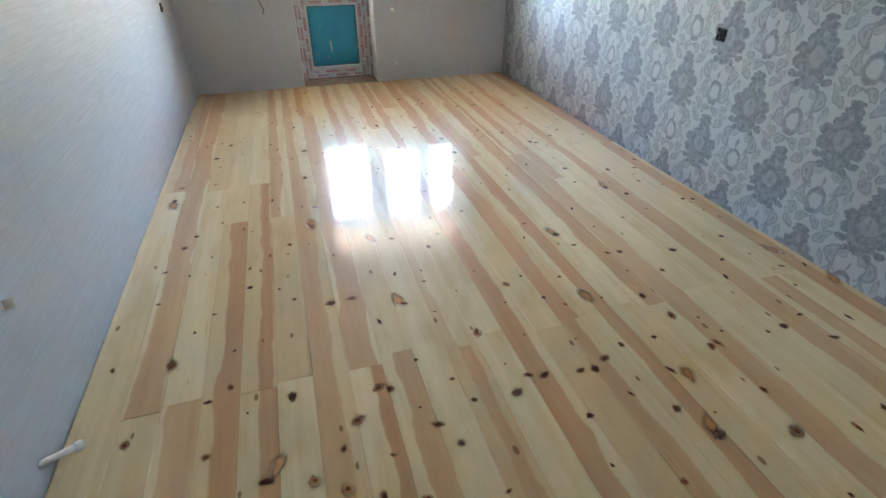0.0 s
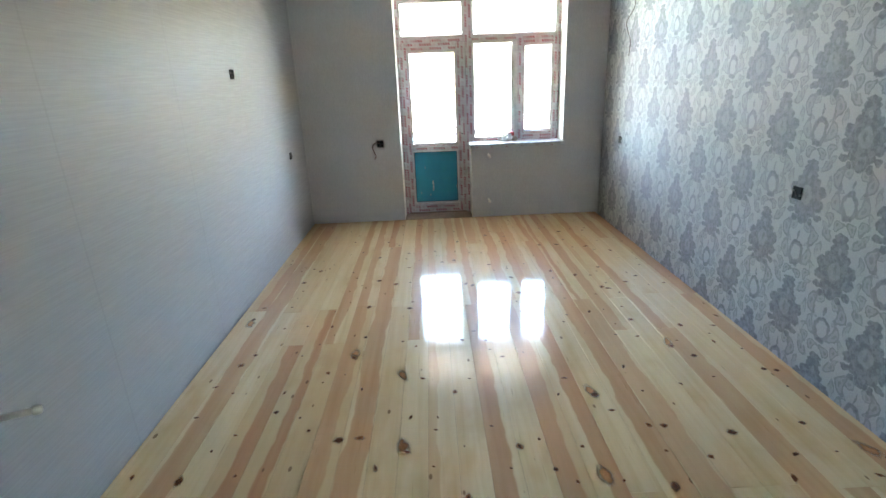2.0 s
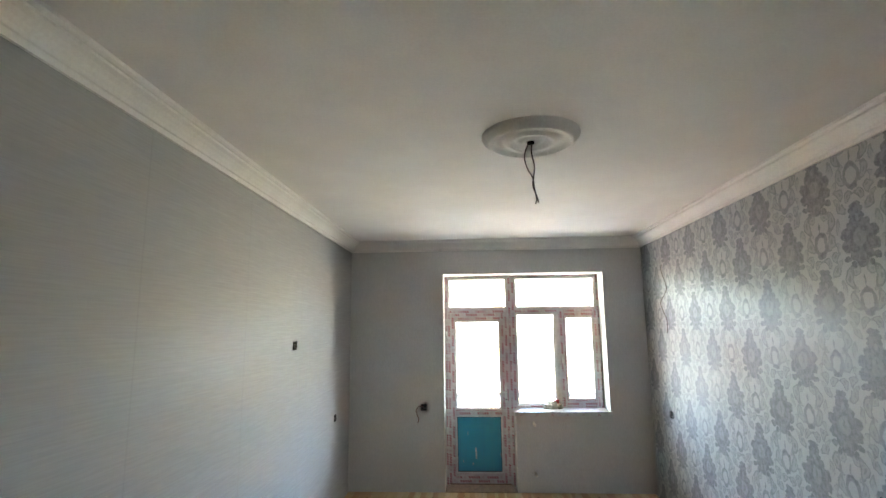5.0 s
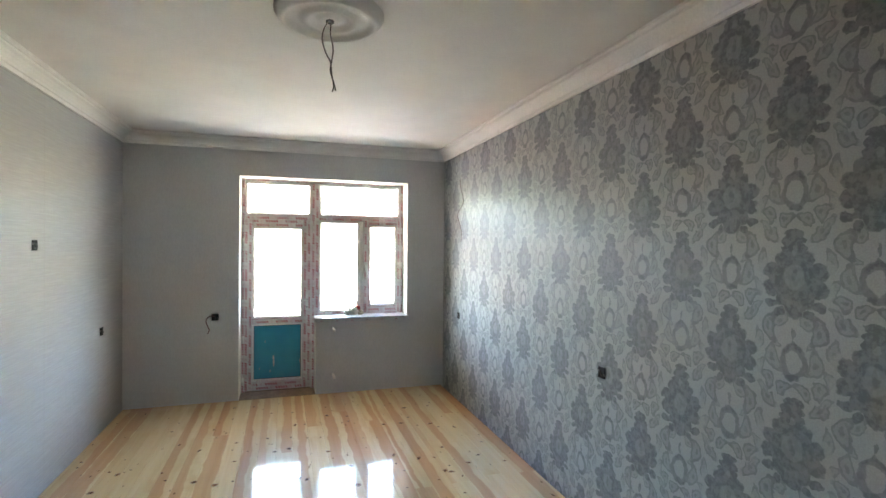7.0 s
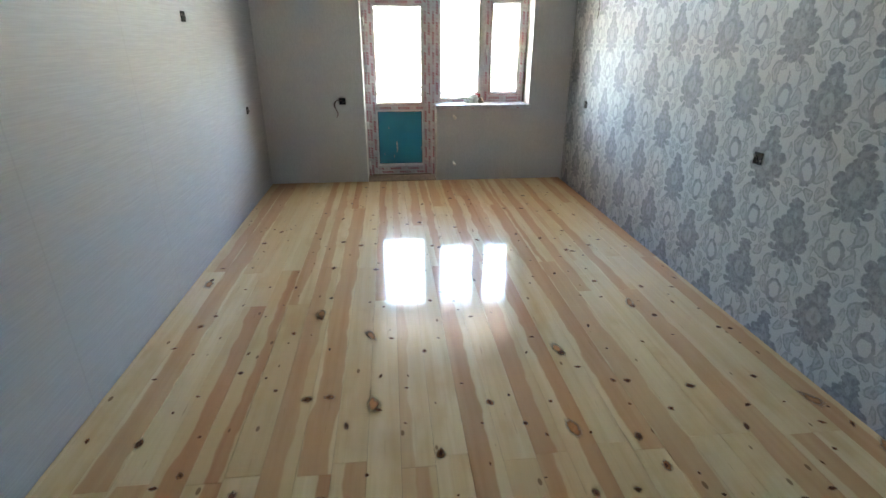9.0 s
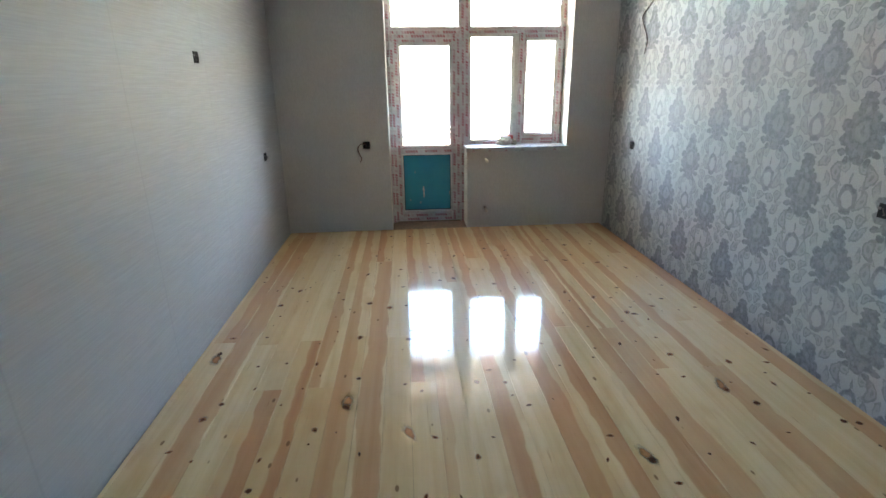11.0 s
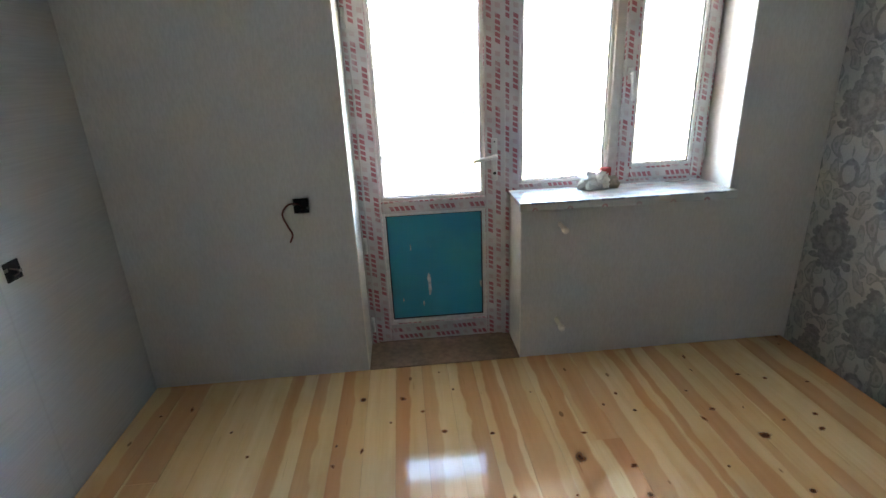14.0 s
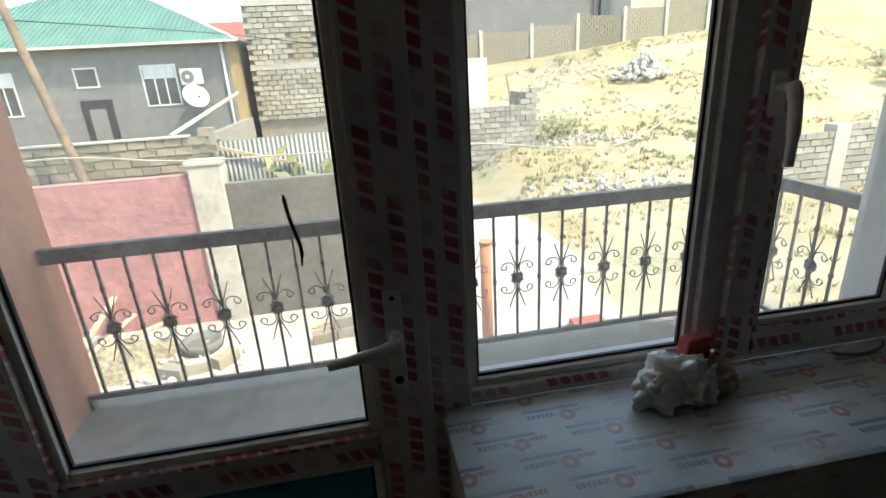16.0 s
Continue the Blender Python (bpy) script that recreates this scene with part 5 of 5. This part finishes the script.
make_socket(5.012, 0.933, "right", 0.068)
make_socket(0.030, 0.925, "window", 0.070, True)


def make_wall_wires():
    w = thing("wall_wire", (XR, 4.95, 2.48), "thin dark wire hanging loose down the damask wallpaper", "wire")
    part("wire", tube(bmesh.new(), spline([(0.0, 0.03, 0.0), (-0.01, 0.02, -0.08), (-0.016, -0.09, -0.22), (-0.012, -0.07, -0.30), (-0.014, 0.09, -0.40), (-0.014, 0.03, -0.50), (-0.016, -0.05, -0.60), (-0.012, -0.02, -0.72)], 7), 0.0035, 6), WIRE, w)


make_wall_wires()


def make_pipe(at, way, label, reach=0.07):
    p = thing("pipe_stub", at, label, "pipe stub", "radiator pipe stubs")
    p.matrix_basis = Matrix.Translation(at) @ Vector(way).to_track_quat("Z", "Y").to_matrix().to_4x4()
    part("pipe", tube(bmesh.new(), [(0, 0, -0.03), (0, 0, reach)], 0.0115, 16), PIPE, p)
    part("cap", tube(bmesh.new(), [(0, 0, reach + q) for q in (-0.004, -0.001, 0.016, 0.023, 0.025)], [0.013, 0.0165, 0.0165, 0.013, 0.007], 16), PIPE, p, "white end cap")


make_pipe((1.290, YW, 0.748), (0.05, -1, -0.12), "capped white radiator pipe sticking out below the sill")
make_pipe((1.290, YW, 0.212), (0.06, -1, -0.16), "capped white radiator pipe sticking out near the floor")
make_pipe((XL, 1.036, 0.066), (1, 0.62, -0.18), "capped white radiator pipe low on the silver-grey wall", 0.095)
make_pipe((XL, 1.120, 0.600), (1, 0.62, -0.10), "capped white radiator pipe on the silver-grey wall", 0.085)


def crumple(bm, centre, size, seed, amp=0.5, squash=0.75):
    r = bmesh.ops.create_icosphere(bm, subdivisions=4, radius=1.0)
    for v in r["verts"]:
        d = v.co.normalized()
        k = 1 + amp * (noise.noise(d * 1.6 + Vector((seed, 0, 0))) + 0.55 * abs(noise.noise(d * 3.7 + Vector((0, seed, 0)))) - 0.45 * abs(noise.noise(d * 5.3 + Vector((seed, seed, 0)))) + 0.25 * noise.noise(d * 8.0 + Vector((0, 0, seed))))
        p = Vector((d.x * size[0], d.y * size[1], max(d.z, -squash) * size[2])) * k
        p.z = max(p.z, -size[2] * squash)
        v.co = Vector(centre) + p
    for f in bm.faces:
        f.smooth = True
    return bm


def make_sill_things():
    top = SZ + 0.021
    m = Mat("thin_plastic_bag", 0.3)
    m.colour(m.mix(m.noise(20, 3), (0.86, 0.84, 0.76), (0.93, 0.92, 0.89))).bump(m.noise(38, 4), 0.5, 0.006)
    m.set(Transmission_Weight=0.35, Roughness=0.5)
    b = thing("plastic_bag", (1.53, 5.765, top), "crumpled thin white plastic bag on the window sill", "plastic bag")
    part("body", crumple(bmesh.new(), (0, 0, 0.040), (0.066, 0.042, 0.055), 2.0, 0.5), m.m, b)
    part("fold", crumple(bmesh.new(), (-0.045, -0.01, 0.030), (0.040, 0.030, 0.036), 5.5, 0.8), m.m, b)
    part("handle_loop", crumple(bmesh.new(), (0.035, -0.030, 0.040), (0.024, 0.018, 0.046), 9.1, 0.9), m.m, b)
    c = thing("cloth_bundle", (1.622, 5.770, top), "dusty grey-beige bundle of rag on the sill", "rag")
    part("body", crumple(bmesh.new(), (0, 0, 0.024), (0.042, 0.034, 0.032), 12.0, 0.6), plain("dusty_rag", (0.42, 0.37, 0.30), 0.9, grain=40, vary=0.2), c)
    s = thing("red_sponge", (1.598, 5.812, top), "small red block of sponge standing on the sill", "sponge")
    part("block", boxes(((-0.030, -0.014, 0.0), (0.030, 0.014, 0.100)), bevel=0.004), plain("red_foam", (0.50, 0.085, 0.08), 0.85, grain=60, vary=0.15, bump=0.5), s).rotation_euler = (0, 0, 0.15)

    SCUFF_STRIP = plain("grey_sealing_strip", (0.30, 0.29, 0.27), 0.7, grain=60, vary=0.2)
    o = thing("film_offcut", (2.02, 5.79, top), "curled offcut of sealing strip on the sill", "offcut")
    part("strip", tube(bmesh.new(), spline([(-0.08, 0.02, 0.004), (-0.03, 0.0, 0.006), (0.03, 0.012, 0.004), (0.06, 0.03, 0.005)], 5), 0.003, 6), SCUFF_STRIP, o)


make_sill_things()
door = bpy.data.objects["door_1"]
# scraps stuck to the door: a dark torn strip on the glass, pale scuffs on the teal panel
bm = bmesh.new()
tube(bm, spline([(0.845, FY + 0.007, 1.33), (0.850, FY + 0.004, 1.29), (0.860, FY + 0.006, 1.24), (0.858, FY + 0.006, 1.205)], 5), [0.0015] + [0.0035] * 12 + [0.002, 0.002, 0.001], 6)
part("torn_strip", bm, BLACK, door, "dark torn strip stuck to the glass")
SCUFF = plain("pale_scuff", (0.52, 0.55, 0.53), 0.8, grain=40, vary=0.2)
for x, z, w, h in ((0.630, 0.350, 0.012, 0.070), (0.625, 0.395, 0.008, 0.03), (0.534, 0.583, 0.004, 0.022), (0.590, 0.237, 0.006, 0.018), (0.475, 0.266, 0.004, 0.016), (0.926, 0.335, 0.010, 0.024)):
    bm = bmesh.new()
    vs = [bm.verts.new((x + w * random.uniform(0.6, 1.1) * math.cos(k * math.tau / 9), FY + 0.0082, z + h * random.uniform(0.6, 1.1) * math.sin(k * math.tau / 9))) for k in range(9)]
    f = bm.faces.new(vs)
    r = bmesh.ops.extrude_face_region(bm, geom=[f])
    bmesh.ops.translate(bm, vec=(0, 0.0007, 0), verts=[v for v in r["geom"] if isinstance(v, bmesh.types.BMVert)])
    part("scuff", bm, SCUFF, door)

# ---- floor boards, last ----
PITCH, X_START = 0.1365, -0.953
# the slab's dark colour stands for the shade down in the wall gaps
setting("subfloor", boxes(((XL, YB, -0.2), (XR, YW, -0.032))), SUBFLOOR, "subfloor coloured dark for the shade in the gap along the walls", "floor")
floor = thing("floor", (0, 0, 0), "glossy varnished knotty pine boards laid towards the window", "floor", kind="structure")
# heartwood bands: a point that the band runs through, and half its width
BANDS = [
    (-0.17, 2.0, 0.028), (-0.16, 0.85, 0.040), (-0.29, 0.85, 0.062), (0.034, 2.2, 0.060), (0.095, 0.88, 0.046), (0.215, 1.8, 0.060), (0.269, 0.8, 0.045),
    (0.37, 0.77, 0.050), (1.59, 2.8, 0.055), (1.34, 1.5, 0.049), (1.70, 1.8, 0.062), (1.66, 0.85, 0.057), (1.13, 0.9, 0.045), (0.86, 0.79, 0.055),
    (-0.46, 0.77, 0.065), (2.12, 0.9, 0.068), (1.14, 1.75, 0.050), (0.557, 4.5, 0.050), (0.01, 4.8, 0.062), (0.045, 3.4, 0.055), (0.78, 4.6, 0.045),
    (0.90, 4.6, 0.034), (1.17, 4.1, 0.048), (1.79, 4.4, 0.070), (-0.61, 3.8, 0.060), (2.30, 1.0, 0.068), (2.56, 4.5, 0.068), (-0.257, 2.8, 0.040),
    (-0.70, 4.6, 0.055), (2.50, 2.8, 0.060), (2.35, 4.9, 0.060), (1.40, 4.7, 0.050),
]
random.seed(7)


def make_boards():
    n = math.ceil((XR - 0.006 - X_START) / PITCH)
    for i in range(n):
        x0 = max(X_START + i * PITCH, XL + 0.010)
        x1 = min(X_START + (i + 1) * PITCH - 0.0006, XR - 0.014)
        if x1 - x0 < 0.02:
            continue
        joints = [random.choice((1.21, 1.23, 1.26)) if i % 3 != 1 else random.uniform(-0.4, 0.3), random.choice((3.10, 3.12, 3.15)) if i % 2 else random.choice((4.0, 4.55, 2.6, 4.9))]
        ys = [YB] + joints + [YW - 0.008 - 0.004 * random.random()]
        if OX0 < (x0 + x1) / 2 < SX0:
            ys[-1] = YW - 0.013
        for a, b in zip(ys, ys[1:]):
            mid = (a + b) / 2
            stretch = 0 if mid < 1.2 else (1 if mid < 3.1 else 2)
            band = next((q for q in BANDS if x0 <= q[0] < x0 + PITCH and a <= q[1] < b), None)
            if band:
                c, h, s = band[0], band[2], random.uniform(0.55, 0.95)
            elif random.random() < (0.2, 0.2, 0.65)[stretch]:
                wide = (0.05, 0.05, 0.07)[stretch]
                c, h, s = x0 + random.uniform(0.05, 0.95) * PITCH, random.uniform(0.015, wide), random.uniform(0.3, (0.65, 0.65, 0.9)[stretch])
            else:
                c, h, s = x0, 0.001, 0.0
            bm = bmesh.new()
            dz = random.uniform(-0.0004, 0.0)
            box(bm, (x0, a + 0.0005, -0.03), (x1, b - 0.0005, dz))
            es = [e for e in bm.edges if all(v.co.z > -0.01 for v in e.verts)]
            bmesh.ops.bevel(bm, geom=es, offset=0.0004, segments=1, affect="EDGES")
            # boards lie a hair out of level, so reflections break from one to the next
            tilt, dip = random.uniform(-0.0035, 0.0035), random.uniform(-0.0002, 0.0002)
            for v in bm.verts:
                if v.co.z > -0.01:
                    v.co.z += tilt * (v.co.x - (x0 + x1) / 2) - 0.0003 + (dip if v.co.y > mid else -dip)
            ob = part("floor_board", bm, PINE, floor)
            ob.color = (c + 2.0, h, s, 1.0)


make_boards()


def knot_mesh(name, material):
    bm = bmesh.new()
    lay = bm.loops.layers.uv.verify()
    vs = [bm.verts.new((math.cos(k * math.tau / 16), math.sin(k * math.tau / 16), 0)) for k in range(16)]
    c = bm.verts.new((0, 0, 0))
    for k in range(16):
        f = bm.faces.new((c, vs[k], vs[(k + 1) % 16]))
        for l in f.loops:
            l[lay].uv = l.vert.co.xy
    me = bpy.data.meshes.new(name)
    bm.to_mesh(me)
    bm.free()
    me.materials.append(material)
    return me


KNOT_ME, FLAME_ME = knot_mesh("knot", KNOT), knot_mesh("heart_patch", FLAME)
# the largest knots stand where they catch the eye, the smaller ones anywhere
BIG_KNOTS = [
    (-0.08, 1.14), (-0.03, 0.77), (-0.58, 0.85), (0.23, 0.59), (0.29, 0.60), (0.17, 0.64), (0.14, 0.96), (0.24, 1.09), (0.74, 0.91), (0.71, 1.27),
    (0.41, 0.86), (1.34, 0.53), (1.61, 0.46), (2.03, 0.91), (1.60, 1.12), (1.56, 1.28), (1.27, 0.67), (0.12, 1.66), (0.22, 1.67), (0.97, 1.56),
    (1.16, 0.97), (1.97, 1.58), (-0.60, 2.38), (0.09, 2.41), (-0.54, 1.45), (-0.73, 3.01), (1.43, 1.92), (2.05, 2.37), (2.13, 2.25), (1.15, 3.27),
    (2.15, 3.39), (1.25, 3.59), (1.61, 3.70), (0.08, 4.24), (0.85, 4.63), (1.16, 4.81), (-0.26, 0.63),
]
LARGE_KNOTS = [
    (-0.64, 1.09), (-0.37, 0.96), (0.28, 1.07), (1.27, 1.02), (1.63, 0.90), (1.67, 0.91), (0.82, 0.98), (0.88, 0.96), (0.45, 1.56), (1.03, 0.94),
    (1.09, 0.93), (2.18, 0.79), (2.06, 1.29), (2.54, 1.26), (0.07, 0.71), (0.41, 3.08), (0.28, 3.56), (-0.43, 3.94), (-0.52, 3.68), (0.10, 3.13),
    (2.44, 2.08), (2.50, 2.06), (2.33, 1.62), (2.33, 2.40), (2.23, 2.63), (1.94, 2.74), (1.70, 2.89), (1.96, 4.83), (2.10, 4.31), (2.29, 4.16),
    (1.66, 4.41), (1.83, 4.40), (1.61, 1.66), (1.68, 1.65), (1.93, 3.31), (2.53, 2.74), (0.91, 3.46), (0.86, 3.50), (1.97, 3.28), (1.26, 3.27),
    (1.79, 3.58), (0.13, 3.65), (1.10, 3.92), (0.79, 4.07),
]
PATCHES = [(1.43, 0.80), (1.34, 0.58), (1.42, 1.95), (-0.14, 0.86), (2.49, 1.43), (2.57, 1.12), (0.40, 2.19), (0.43, 1.60), (0.09, 2.46), (1.30, 1.36), (2.05, 2.42), (-0.73, 2.95)]
laid = []


def lay_knot(x, y, size, gap=0.0, me=KNOT_ME, high=0.0009, lengths=(0.55, 0.8, 1.0, 1.4, 2.2)):
    if any((x - a) ** 2 + (y - b) ** 2 < gap * gap for a, b in laid):
        return
    if me is KNOT_ME:
        laid.append((x, y))
    k = new(me.name, me)
    k.parent = floor
    s = size * random.uniform(0.85, 1.15)
    long = random.choice(lengths)
    k.location, k.rotation_euler, k.scale = (min(x, 2.59), y, high), (0, 0, random.uniform(-0.5, 0.5) + random.choice((0.0, math.pi))), (s / long ** 0.5, s * long ** 0.5, 1)


for x, y in PATCHES:
    lay_knot(x, y, 0.060, me=FLAME_ME, high=0.0007, lengths=(2.0, 2.6))
for x, y in BIG_KNOTS:
    lay_knot(x, y, 0.032)
for x, y in LARGE_KNOTS:
    lay_knot(x, y, 0.026 if y < 3.0 else 0.032)
for j in range(300):
    lay_knot(random.uniform(-0.78, 2.55), random.uniform(0.2, 5.5), random.choice((0.010, 0.012, 0.015, 0.018, 0.022)), 0.09)
